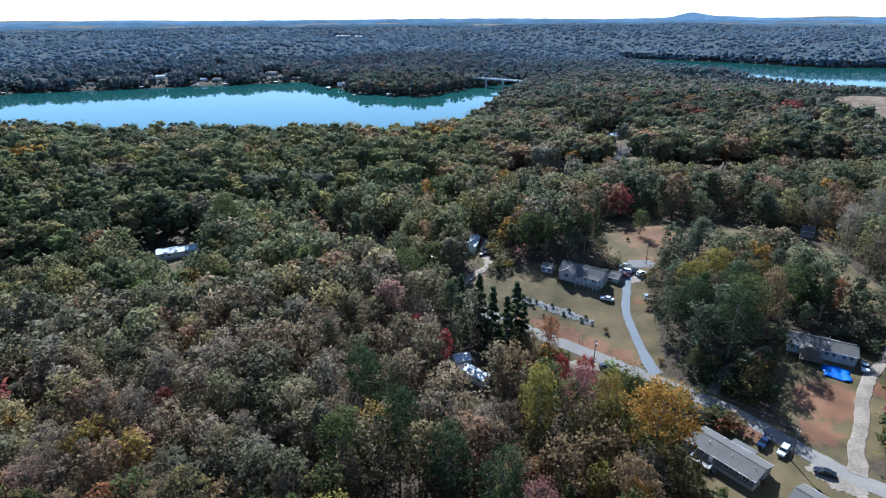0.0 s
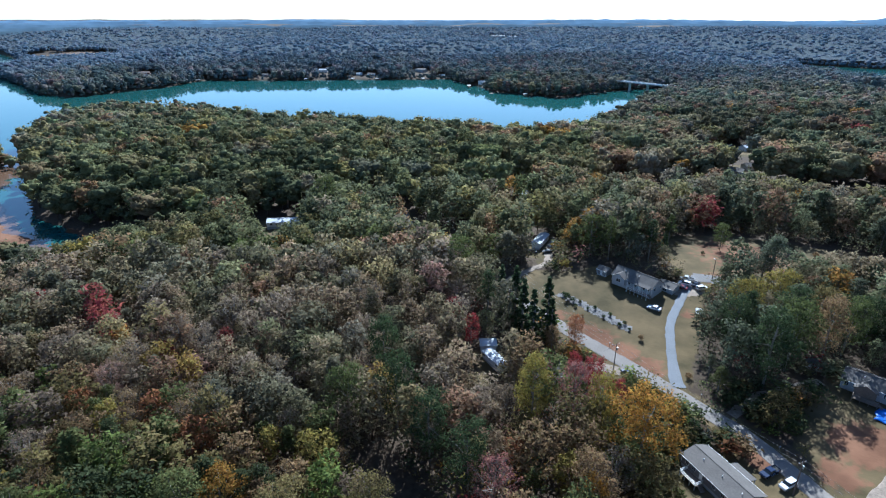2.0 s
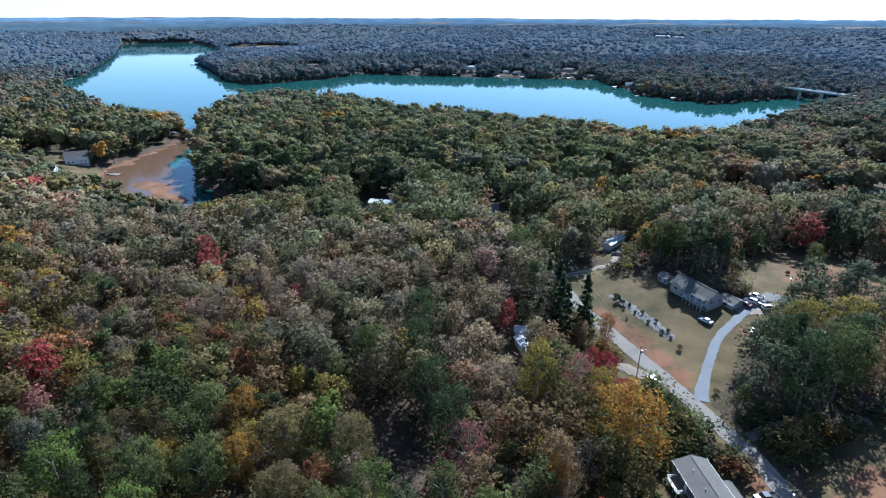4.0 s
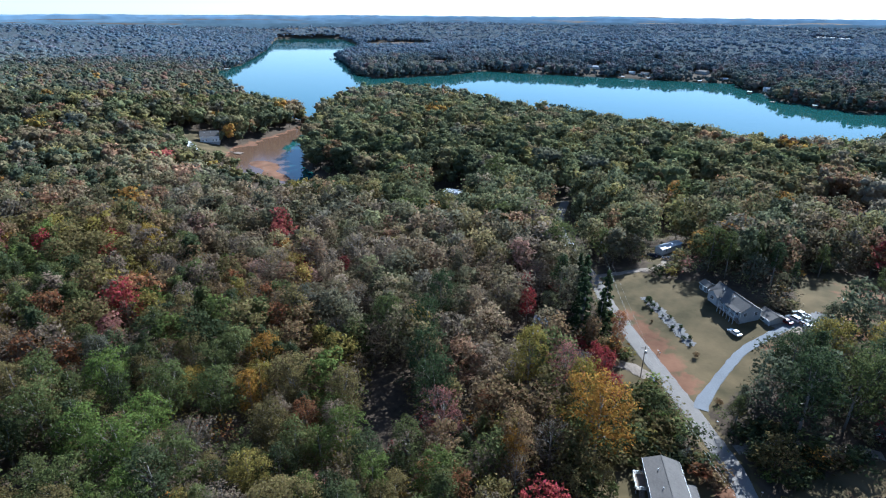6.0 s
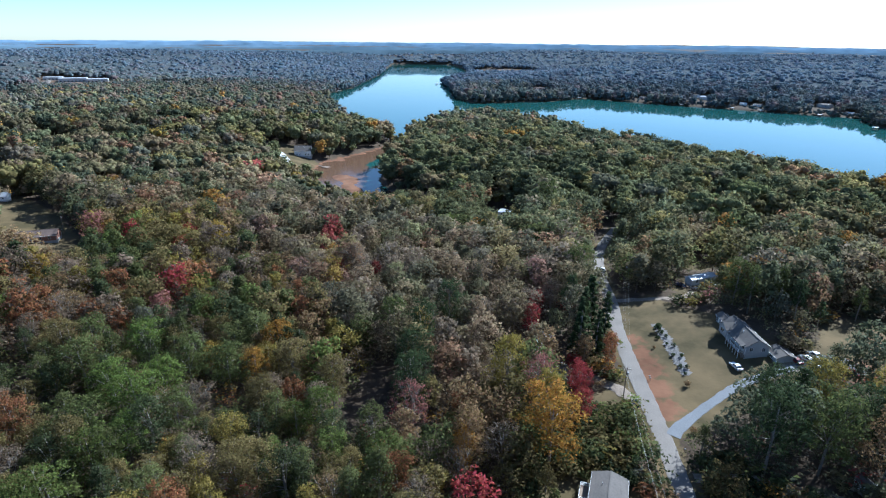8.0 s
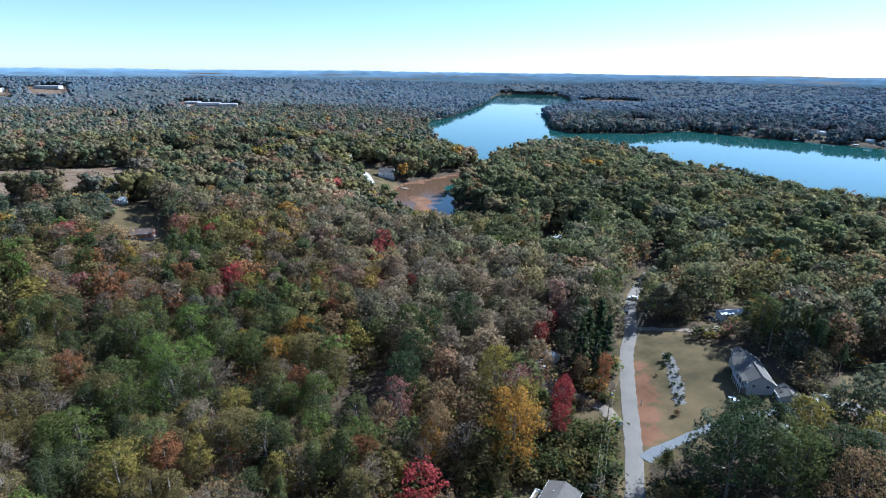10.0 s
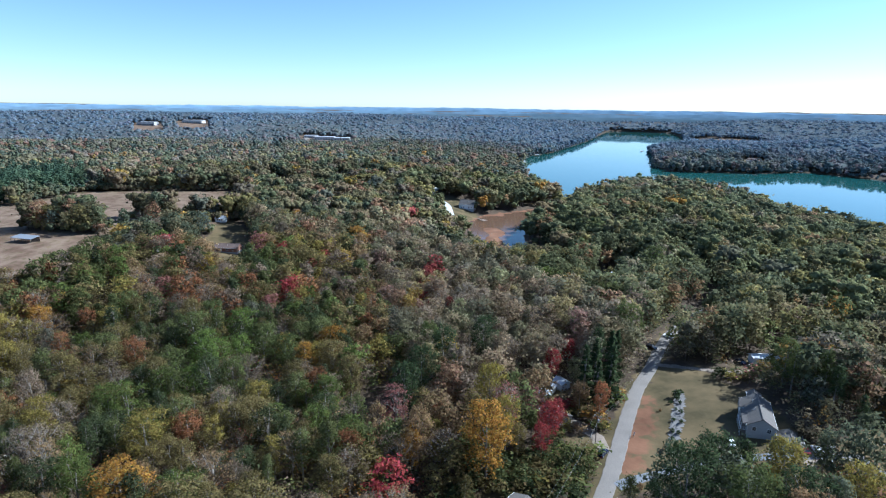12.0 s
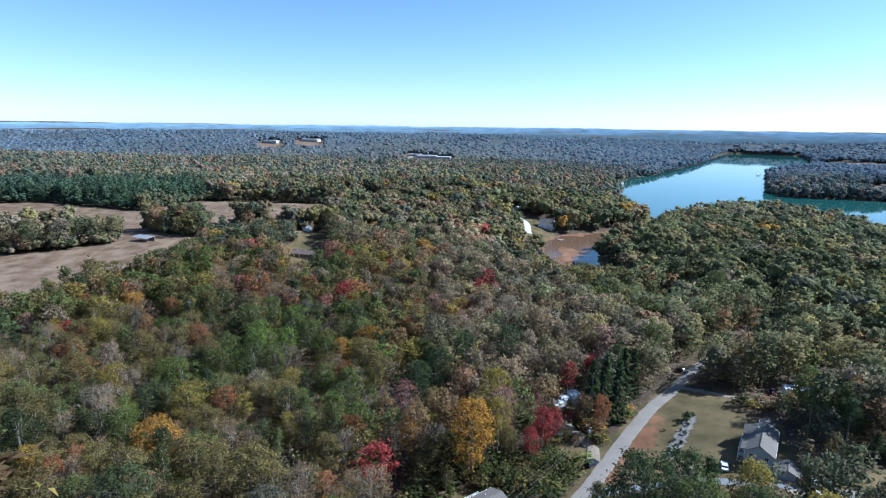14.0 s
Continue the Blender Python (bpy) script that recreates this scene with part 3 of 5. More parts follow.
def leaf_triangles(rng, pts, normals, size, spread=0.8, lean_own=0.9, lean_bough=0.35, lean_out=0.4):
    """A loose triangle at each point, facing about along its normal, and the way the foliage leans there."""
    n = len(pts)
    nn = normals + rng.normal(size=(n, 3)) * spread
    nn /= np.linalg.norm(nn, axis=1, keepdims=True)
    nn *= np.sign(np.sum(nn * normals, axis=1, keepdims=True) + 1e-9)
    u = np.cross(nn, unit_vectors(rng, n))
    u /= np.linalg.norm(u, axis=1, keepdims=True) + 1e-9
    w = np.cross(nn, u)
    out = np.empty((n, 3, 3))
    a0 = rng.uniform(0, 6.283, n)
    for k in range(3):
        a = a0 + k * 2.094 + rng.uniform(-0.5, 0.5, n)
        s = size * rng.uniform(0.45, 1.4, n)
        out[:, k] = pts + u * (np.cos(a) * s)[:, None] + w * (np.sin(a) * s)[:, None]
    mid = pts.mean(0)
    away = pts - mid
    away /= np.linalg.norm(away, axis=1, keepdims=True) + 1e-9
    lean = normals * lean_bough + away * lean_out + nn * lean_own + np.array((0, 0, 0.15))
    return out, lean / np.linalg.norm(lean, axis=1, keepdims=True)


def lump_points(rng, n, lumps, stray=0.0):
    """Points and normals over a set of lumps (x, y, z, radius), those buried in a neighbour left out; some stray past the outline."""
    c, r = lumps[:, :3], lumps[:, 3]
    pick = rng.choice(len(lumps), n * 2, p=r ** 2 / np.sum(r ** 2))
    d = unit_vectors(rng, n * 2)
    d[:, 2] = np.where(d[:, 2] < -0.45, -d[:, 2], d[:, 2])
    reach = rng.uniform(0.4, 1.15, n * 2) + (rng.uniform(size=n * 2) < stray) * rng.uniform(0.2, 0.8, n * 2)
    p = c[pick] + d * (r[pick] * reach)[:, None] * np.array([1, 1, 0.95])
    gap = np.linalg.norm(p[:, None] - c[None], axis=2) - r[None] * 0.4
    gap[np.arange(n * 2), pick] = 9
    keep = np.min(gap, axis=1) > 0
    p, d = p[keep][:n], d[keep][:n]
    return p, d


def round_lumps(rng, k, R, base, top, size=0.4, flat=0.6):
    """Lumps filling a broad, uneven crown."""
    out = []
    mid, half = (base + top) / 2, (top - base) / 2
    for i in range(k):
        a = i * 2.39996 + rng.uniform(-0.5, 0.5)
        h = 1 - 1.75 * (i + 0.5) / k + rng.uniform(-0.12, 0.12)
        h = max(-0.8, min(0.92, h))
        rr = math.sqrt(max(0.04, 1 - h * h)) * rng.uniform(0.5, 1.0)
        s = R * size * rng.uniform(0.65, 1.15)
        out.append((math.cos(a) * (R - s * 0.6) * rr, math.sin(a) * (R - s * 0.6) * rr, mid + h * (half - s * 0.4), s))
    return np.array(out)


def cone_lumps(rng, k, R, base, top, lean=1.0):
    """Lumps for a conifer: whorls that narrow towards the tip."""
    out = []
    for i in range(k):
        f = (i + 0.5) / k
        a = i * 2.39996 + rng.uniform(-0.4, 0.4)
        w = R * (1 - f) ** lean
        s = max(0.25 * R, w * 0.42) * rng.uniform(0.7, 1.1)
        out.append((math.cos(a) * w * 0.62, math.sin(a) * w * 0.62, base + (top - base) * f - s * 0.3, s * (0.9 if f < 0.9 else 0.6)))
    return np.array(out)


# crown of each kind: spread, foot, number of sprays, their size, fullness towards the top (shares of the height)
CROWNS = {"oak": (0.25, 0.28, 80, 0.062, 0.62), "poplar": (0.19, 0.2, 66, 0.054, 0.7), "sparse": (0.25, 0.28, 88, 0.05, 0.65), "pine": (0.19, 0.42, 56, 0.052, 0.7)}


def lumps_of(kind, rng, H, coarse=1.0):
    """The sprays of leaves that make up the crown of a tree of height H, by kind; coarse trees have fewer and larger ones."""
    if kind == "cedar":
        return cone_lumps(rng, 30, H * 0.15, H * 0.05, H, 0.85)
    R, foot, n, size, full = CROWNS[kind]
    n, size, R = int(n / coarse ** 2), size * coarse, R * H
    p1, p2, p3 = rng.uniform(0, 6.283, 3)
    out = []
    for i in range(n):
        f = min(1.0, max(0.0, (i + 0.5) / n + rng.uniform(-0.05, 0.05)))
        a = i * 2.39996 + rng.uniform(-0.6, 0.6)
        lobe = 1 + 0.22 * math.sin(2 * a + p1) + 0.2 * math.sin(3 * a + p2 + 5 * f) + 0.12 * math.sin(9 * f + p3)
        if kind == "pine":
            w = R * max(0.12, (1 - f)) ** 0.6 * (0.75 + 0.35 * math.sin(f * 40))
        else:
            w = R * max(0.0, math.sin(math.pi * (0.2 + 0.74 * f ** 1.2))) ** full
        rr = w * lobe * rng.uniform(0.05, 1.0) ** 0.36
        top = H * (1 - size) * (0.9 + 0.1 * rng.uniform()) if f > 0.9 else H * (1 - size)
        out.append((math.cos(a) * rr, math.sin(a) * rr, H * foot + (top - H * foot) * f, H * size * rng.uniform(0.6, 1.4)))
    return np.array(out)


def half_balls(lumps, rng):
    """Lumpy closed boughs under the leaves: the upper faces of a rough ball on each lump, and their smooth leanings."""
    g = (1 + 5 ** 0.5) / 2
    v = np.array([(-1, g, 0), (1, g, 0), (-1, -g, 0), (1, -g, 0), (0, -1, g), (0, 1, g), (0, -1, -g), (0, 1, -g), (g, 0, -1), (g, 0, 1), (-g, 0, -1), (-g, 0, 1)], float)
    v /= np.linalg.norm(v, axis=1, keepdims=True)
    f = np.array([(0, 11, 5), (0, 5, 1), (0, 1, 7), (0, 7, 10), (0, 10, 11), (1, 5, 9), (5, 11, 4), (11, 10, 2), (10, 7, 6), (7, 1, 8), (3, 9, 4), (3, 4, 2), (3, 2, 6), (3, 6, 8), (3, 8, 9), (4, 9, 5), (2, 4, 11), (6, 2, 10), (8, 6, 7), (9, 8, 1)])
    f = f[v[f].mean(1)[:, 2] > -0.5]
    tris, leans = [], []
    for x, y, z, r in lumps:
        a = rng.uniform(0, 6.283)
        turn = np.array([(math.cos(a), -math.sin(a), 0), (math.sin(a), math.cos(a), 0), (0, 0, 1)])
        w = v @ turn.T
        p = w * (r * rng.uniform(0.6, 0.95, (12, 1))) + np.array((x, y, z))
        tris.append(p[f])
        leans.append(w[f])
    return np.concatenate(tris), np.concatenate(leans)


def dome_lumps(rng, H, tall):
    """The closed, domed crown of a tree standing in a wood: one large lump and the boughs that swell out of it."""
    R = H * (0.22 if tall else 0.28)
    out = [(0, 0, H * 0.62, R * 0.95), (0, 0, H * 0.45, R * 0.85)]
    k = int(rng.integers(6, 10))
    for i in range(k):
        a = i * 2.39996 + rng.uniform(-0.4, 0.4)
        e = rng.uniform(0.0, 1.0)
        s = R * rng.uniform(0.36, 0.58)
        out.append((math.cos(a) * R * 0.8 * math.cos(e), math.sin(a) * R * 0.8 * math.cos(e), H * 0.62 + R * (1.25 if tall else 0.85) * math.sin(e) + rng.uniform(-1, 1), s))
    return np.array(out)


def limbs_of(kind, rng, H, lumps, many):
    """The trunk, the limbs that reach to the sprays, and thin twigs in them."""
    top = H * (0.95 if kind in ("pine", "cedar") else 0.78)
    r0 = H * 0.013
    bend = [rng.uniform(-0.02, 0.02) * H for _ in range(4)]
    line = [(0, 0, -0.4), (bend[0] * 0.3, bend[1] * 0.3, top * 0.35), (bend[0], bend[1], top * 0.7), (bend[2], bend[3], top)]
    pieces = [tube(line, [r0 * 1.25, r0, r0 * 0.7, r0 * 0.2], 5)]
    step = max(1, len(lumps) // many)
    for i, (x, y, z, s) in enumerate(lumps):
        f = rng.uniform(0.35, 0.8)
        start = (bend[0] * f, bend[1] * f, min(z - 0.5, top * f + 0.5))
        knee = (x * 0.5, y * 0.5, (start[2] + z) / 2 + 0.3)
        if i % step == 0:
            pieces.append(tube([start, knee, (x, y, z + s * 0.3)], [r0 * 0.42, r0 * 0.3, r0 * 0.1], 3))
        for _ in range(6 if kind == "sparse" else 1):
            e = Vector((x + rng.normal() * s * 0.8, y + rng.normal() * s * 0.8, z + rng.uniform(-0.2, 1.6) * s))
            b = Vector((x * 0.8, y * 0.8, z - s))
            w = (e - b).orthogonal().normalized() * (r0 * 0.13)
            pieces.append(([b - w, b + w, e], [(0, 1, 2)]))
    return join(pieces)


KINDS = {"oak": 20.0, "poplar": 22.0, "sparse": 20.0, "pine": 21.0, "cedar": 12.0}
LEAVES = {"oak": (3900, 0.265), "poplar": (3000, 0.26), "sparse": (2100, 0.22), "pine": (2600, 0.25), "cedar": (1600, 0.3)}
TREE_WORDS = {"oak": ("broadleaf_tree", "tall broadleaf tree in {} autumn leaf, standing in the wood"), "poplar": ("poplar_tree", "slender tall poplar with {} autumn leaves"),
              "sparse": ("thinning_tree", "half-bare broadleaf tree with thin {} leaves"), "pine": ("pine_tree", "tall pine with {} needles and a bare lower trunk"), "cedar": ("cedar_tree", "narrow dense {} evergreen tapering to a tip")}


def tree_prototypes(kind, n):
    """n trees of a kind, each an empty with its trunk and crown."""
    made = []
    for i in range(n):
        rng = np.random.default_rng(100 + 7 * i + len(kind))
        H = KINDS[kind]
        lumps = lumps_of(kind, rng, H)
        count, size = LEAVES[kind]
        p, d = lump_points(rng, count, lumps, 0.06 if kind == "cedar" else 0.18)
        tri, lean = leaf_triangles(rng, p, d, size)
        crown = soup("crown", tri, M["leaf"], normals=lean)
        v, f = limbs_of(kind, rng, H, lumps, 14 if kind == "sparse" else 8)
        made.append((mesh_from("trunk", v, f, M["bark"], True), crown))
    return made


PROTO = {k: tree_prototypes(k, 5) for k in KINDS}


TINTS = {
    "green": (0.104, 0.118, 0.040), "dark green": (0.052, 0.070, 0.030), "olive": (0.164, 0.130, 0.050), "yellow-green": (0.240, 0.190, 0.046), "bright green": (0.116, 0.150, 0.036),
    "tan": (0.240, 0.158, 0.080), "grey-brown": (0.208, 0.154, 0.108), "orange": (0.330, 0.176, 0.036), "rust": (0.270, 0.118, 0.054), "red": (0.250, 0.044, 0.042),
    "pink": (0.270, 0.118, 0.098), "yellow": (0.320, 0.214, 0.046), "blue-green": (0.074, 0.102, 0.090), "grey-green": (0.118, 0.118, 0.086)}
TINT_NAMES = list(TINTS)
TINT_RGB = np.array([TINTS[k] for k in TINT_NAMES])
MIXES = {  # shares of the tints above
    "pines": (50, 50, 0, 0, 0, 0, 0, 0, 0, 0, 0, 0, 0, 0),
    "bottom": (14, 7, 26, 8, 2, 18, 17, 3, 7, 3, 2, 2, 0, 3), "hill": (26, 12, 21, 15, 3, 10, 3, 2, 6, 0, 0, 0, 0, 2), "east": (26, 14, 22, 10, 1, 12, 6, 2, 6, 1, 0, 0, 0, 2),
    # blue-green and grey-green in the far mix colour in distance haze
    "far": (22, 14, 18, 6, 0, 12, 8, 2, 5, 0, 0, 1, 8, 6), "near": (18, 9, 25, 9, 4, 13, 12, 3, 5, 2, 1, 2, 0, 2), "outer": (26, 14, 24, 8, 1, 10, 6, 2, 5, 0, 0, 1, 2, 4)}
# tone each wood's leaves share, and how far; the far one is distance haze
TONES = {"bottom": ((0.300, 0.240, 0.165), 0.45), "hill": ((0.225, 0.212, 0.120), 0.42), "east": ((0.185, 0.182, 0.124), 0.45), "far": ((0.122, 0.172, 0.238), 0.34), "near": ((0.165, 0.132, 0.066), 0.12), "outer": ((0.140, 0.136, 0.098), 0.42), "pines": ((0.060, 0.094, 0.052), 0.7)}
MIX_P = {k: np.array(v, float) / sum(v) for k, v in MIXES.items()}


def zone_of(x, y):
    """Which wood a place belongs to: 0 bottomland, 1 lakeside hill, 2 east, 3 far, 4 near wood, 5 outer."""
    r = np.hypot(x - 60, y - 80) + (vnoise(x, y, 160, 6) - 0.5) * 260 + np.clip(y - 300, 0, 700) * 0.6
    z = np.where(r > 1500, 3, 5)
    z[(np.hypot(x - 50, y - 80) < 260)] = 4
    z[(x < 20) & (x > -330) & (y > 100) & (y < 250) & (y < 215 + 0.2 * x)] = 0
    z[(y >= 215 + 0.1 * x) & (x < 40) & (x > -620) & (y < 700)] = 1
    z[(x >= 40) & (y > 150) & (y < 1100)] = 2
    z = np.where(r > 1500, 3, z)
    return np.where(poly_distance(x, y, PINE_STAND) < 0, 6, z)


PINE_STAND = np.array([(-350, -345), (-366, -270), (-400, -215), (-488, -182), (-600, -225), (-610, -510), (-420, -520)], float)
ZONES = ("bottom", "hill", "east", "far", "near", "outer", "pines")


def hazed_leaf_colour(rng, zone, t, x, y):
    """Each tree's tint drawn towards its wood's tone, with distance haze painted in blue."""
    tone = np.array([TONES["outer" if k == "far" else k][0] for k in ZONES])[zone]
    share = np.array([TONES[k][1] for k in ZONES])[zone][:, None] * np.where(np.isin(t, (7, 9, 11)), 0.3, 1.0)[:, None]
    # painted haze: more blue and less tonal swing farther out, sooner to the north
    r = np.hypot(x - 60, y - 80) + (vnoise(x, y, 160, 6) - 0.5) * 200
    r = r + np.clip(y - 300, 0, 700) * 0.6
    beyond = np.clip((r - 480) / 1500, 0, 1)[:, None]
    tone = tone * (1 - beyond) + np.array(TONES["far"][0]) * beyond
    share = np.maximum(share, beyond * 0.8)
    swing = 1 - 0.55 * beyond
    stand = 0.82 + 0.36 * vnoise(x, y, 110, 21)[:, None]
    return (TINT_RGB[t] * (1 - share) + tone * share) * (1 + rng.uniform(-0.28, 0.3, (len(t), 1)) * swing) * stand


def jittered(rng, x0, x1, y0, y1, step):
    x, y = np.meshgrid(np.arange(x0, x1, step), np.arange(y0, y1, step))
    y = y + (np.arange(x.shape[1]) % 2) * step * 0.5
    return (x + rng.uniform(-0.42, 0.42, x.shape) * step).ravel(), (y + rng.uniform(-0.42, 0.42, x.shape) * step).ravel()


def pick_tints(rng, x, y):
    zone = zone_of(x, y)
    t = np.zeros(len(x), int)
    for k, name in enumerate(ZONES):
        m = zone == k
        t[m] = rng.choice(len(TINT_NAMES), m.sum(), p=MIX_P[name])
    # neighbours often turn together
    drift = vnoise(x, y, 35, 8)
    t = np.where((drift > 0.72) & (zone != 0), rng.choice([0, 1, 2], len(x)), t)
    turned = vnoise(x, y, 48, 9)
    pick = rng.uniform(size=len(x))
    t = np.where((turned > 0.66) & (pick < 0.4) & (zone != 0), rng.choice([3, 2, 2, 5], len(x)), t)
    t = np.where((turned < 0.30) & (pick < 0.5) & (zone != 1), rng.choice([5, 6, 8, 2], len(x)), t)
    t = np.where((vnoise(x, y, 26, 12) > 0.66) & (pick < 0.7) & ((zone == 0) | (zone == 4)), rng.choice([0, 1, 4, 2], len(x)), t)
    # dark green oaks here; their darker tints also stand in for the slope's shade
    shady = np.hypot((x + 240) / 230, (y - 320) / 190) < 1
    t = np.where(shady & (pick < 0.4), rng.choice([0, 1, 1], len(x)), t)
    t = np.where((x > 72) & (x < 145) & (y > 125) & (y < 190) & (pick < 0.75), rng.choice([0, 1, 1, 2], len(x)), t)
    stand = poly_distance(x, y, PINE_STAND) < 0
    t = np.where(stand, rng.choice([0, 1], len(x)), t)
    return zone, t


def path_distance(x, y):
    return line_distance(x, y, [(0, 0), (60, -8), (115, 8), (165, 45), (200, 90), (208, 100)])


def in_view(x, y, margin=0.0):
    """The broad sector over which the camera looks."""
    a = np.degrees(np.arctan2(-(x - 110), y - 40 + 1e-9))
    return (a > -62 - margin) & (a < 148 + margin)


def place_tree(kind, i, x, y, H, tint, turn, words="", rgb=None, wide=1.0):
    trunk_me, crown_me = PROTO[kind][i % len(PROTO[kind])]
    name, label = TREE_WORDS[kind]
    s = H / KINDS[kind]
    m = pose(x, y, ground_at(x, y) - 0.1, 0, 0, turn) @ Matrix.Diagonal((s * wide, s * wide, s, 1))
    tree = thing(name, m, words or label.format(tint), "tree", "trees of the wood")
    for nm, me in (("trunk", trunk_me), ("crown", crown_me)):
        ob = new(nm, me)
        ob.parent = tree
        if nm == "crown":
            ob.color = (*(rgb if rgb is not None else TINTS[tint]), 1)
    return tree


# trees that stand out: kind, x, y, height, tint, width
SPECIAL = [
    ("oak", 53, 112, 27, "orange", 1.3), ("oak", 41, 94, 23, "tan", 1.0), ("sparse", 20, 90, 20, "pink", 1.2), ("oak", 41, 136, 17, "red", 0.9), ("oak", 47, 131, 14, "red", 0.85), ("sparse", 26, 136, 15, "pink", 1.2), ("oak", 35, 141, 14, "red", 0.9), ("oak", 27, 147, 8, "red", 1.0), ("oak", -30, 33, 20, "bright green", 1.3), ("oak", -13, 34, 19, "green", 1.3), ("oak", -34, 20, 20, "bright green", 1.2), ("oak", -20, 13, 19, "green", 1.3), ("oak", -9, 21, 18, "bright green", 1.2), ("oak", -40, 42, 21, "green", 1.3), ("oak", -54, 32, 22, "bright green", 1.3), ("oak", -47, 14, 22, "green", 1.3), ("oak", -30, 52, 21, "green", 1.2), ("oak", -64, 18, 21, "green", 1.2),
    ("oak", -9, 165, 14, "red", 0.9), ("oak", -23, 133, 25, "dark green", 1.0), ("oak", -22, 25, 22, "bright green", 1.3), ("oak", -110, 268, 30, "green", 1.0), ("oak", 91, 244, 13, "green", 1.25), ("oak", -12, 113, 27, "dark green", 0.95), ("oak", 1, 102, 26, "dark green", 0.95), ("oak", 13, 94, 25, "dark green", 0.9), ("oak", -25, 110, 24, "green", 1.0),
    ("oak", 89, 150, 28, "dark green", 1.15), ("oak", 97, 160, 26, "green", 1.1), ("oak", 82, 163, 24, "dark green", 1.1), ("oak", 100, 172, 23, "dark green", 1.1), ("oak", 88, 178, 22, "yellow-green", 1.1),
    ("oak", 108, 165, 25, "tan", 1.0), ("oak", 116, 172, 22, "green", 1.1), ("oak", 112, 184, 18, "olive", 1.2), ("oak", 100, 188, 20, "yellow-green", 1.2), ("oak", 124, 178, 20, "dark green", 1.1),
    ("pine", 86, 168, 23, "dark green", 1.0), ("pine", 128, 168, 21, "dark green", 1.0), ("oak", 134, 172, 18, "rust", 1.0), ("oak", 46, 124, 14, "olive", 0.9),
    ("cedar", 16, 164, 23, "dark green", 1.5), ("cedar", 20, 158, 23, "dark green", 1.5), ("cedar", 24, 166, 23, "dark green", 1.5), ("cedar", 12, 172, 23, "dark green", 1.5), ("oak", 34, 157, 16, "rust", 0.8), ("oak", 25, 121, 27, "yellow-green", 0.9), ("sparse", 36, 123, 24, "pink", 1.0), ("oak", 43, 121, 24, "yellow-green", 0.75), ("oak", 42, 92, 18, "orange", 0.8), ("oak", 27, 153, 14, "tan", 0.9), ("oak", 0, 154, 16, "red", 0.8), ("cedar", 26, 160, 19, "dark green", 1.3), ("cedar", 6, 178, 20, "dark green", 1.3), ("pine", 2, 172, 22, "dark green", 1.2), ("oak", -14, 193, 25, "green", 1.1),
    ("oak", 60, 122, 5, "dark green", 1.8), ("oak", 68, 128, 5, "dark green", 1.8), ("oak", -172, 142, 16, "red", 1.0), ("oak", -95, 120, 14, "red", 1.0), ("oak", 60, 104, 9, "olive", 1.1),
    ("pine", 70, 247, 14, "green", 1.2), ("pine", 66, 226, 12, "dark green", 1.0), ("pine", 44, 222, 20, "green", 1.1), ("pine", 52, 226, 21, "green", 1.1), ("pine", 60, 222, 20, "dark green", 1.1), ("oak", 36, 226, 21, "green", 1.1),
]
rng = np.random.default_rng(5)
sx, sy = np.array([s[1] for s in SPECIAL], float), np.array([s[2] for s in SPECIAL], float)
for i, (kind, x, y, H, tint, wide) in enumerate(SPECIAL):
    place_tree(kind, i, x, y, H, tint, 67 * i, wide=wide * 0.85)

# the near wood, tree by tree
tx, ty = jittered(rng, -360, 330, -340, 340, 6.7)
tx, ty = tx[in_view(tx, ty)], ty[in_view(tx, ty)]
keep = (clearing(tx, ty) > 2.6) & (poly_distance(tx, ty, SCRUB) > 0) & (vnoise(tx, ty, 15, 14) > 0.2)
tx, ty = tx[keep], ty[keep]
free = np.min(np.hypot(tx[:, None] - sx, ty[:, None] - sy), axis=1) > 5.5
tx, ty = tx[free], ty[free]
pd = path_distance(tx, ty)
order = np.argsort(pd)
tx, ty, pd = tx[order], ty[order], pd[order]
zone, tint = pick_tints(rng, tx, ty)
near = np.zeros(len(tx), bool)


def kind_for(rng, zone, tint):
    r = rng.uniform()
    name = TINT_NAMES[tint]
    if name in ("grey-brown", "tan", "pink"):
        return "sparse" if r < 0.75 else "poplar"
    if name in ("green", "dark green") and r < (0.12 if zone in (0, 1) else 0.3):
        return "pine"
    return "oak" if r < 0.55 else "poplar"


colours = hazed_leaf_colour(rng, zone, tint, tx, ty)
built = {k: 0 for k in KINDS}
for i, (x, y, z, t, d) in enumerate(zip(tx, ty, zone, tint, pd)):
    kind = kind_for(rng, z, t)
    H = rng.uniform(15, 24) if z not in (0, 4) or (70 < x < 145 and 130 < y < 205) else rng.triangular(8.5, 14.5, 23)
    if 70 < x < 145 and 115 < y < 205 and line_distance(np.array([x]), np.array([y]), ROAD)[0] < 15:
        H *= 0.5
    rgb = colours[i]
    if d > 190 or built[kind] >= 245:
        continue
    if rng.uniform() < 0.1:
        near[i] = True
        continue
    built[kind] += 1
    near[i] = True
    place_tree(kind, int(rng.integers(5)), x, y, H, TINT_NAMES[t], rng.uniform(0, 360), rgb=rgb, wide=rng.uniform(0.9, 1.4))
print("near trees", built)


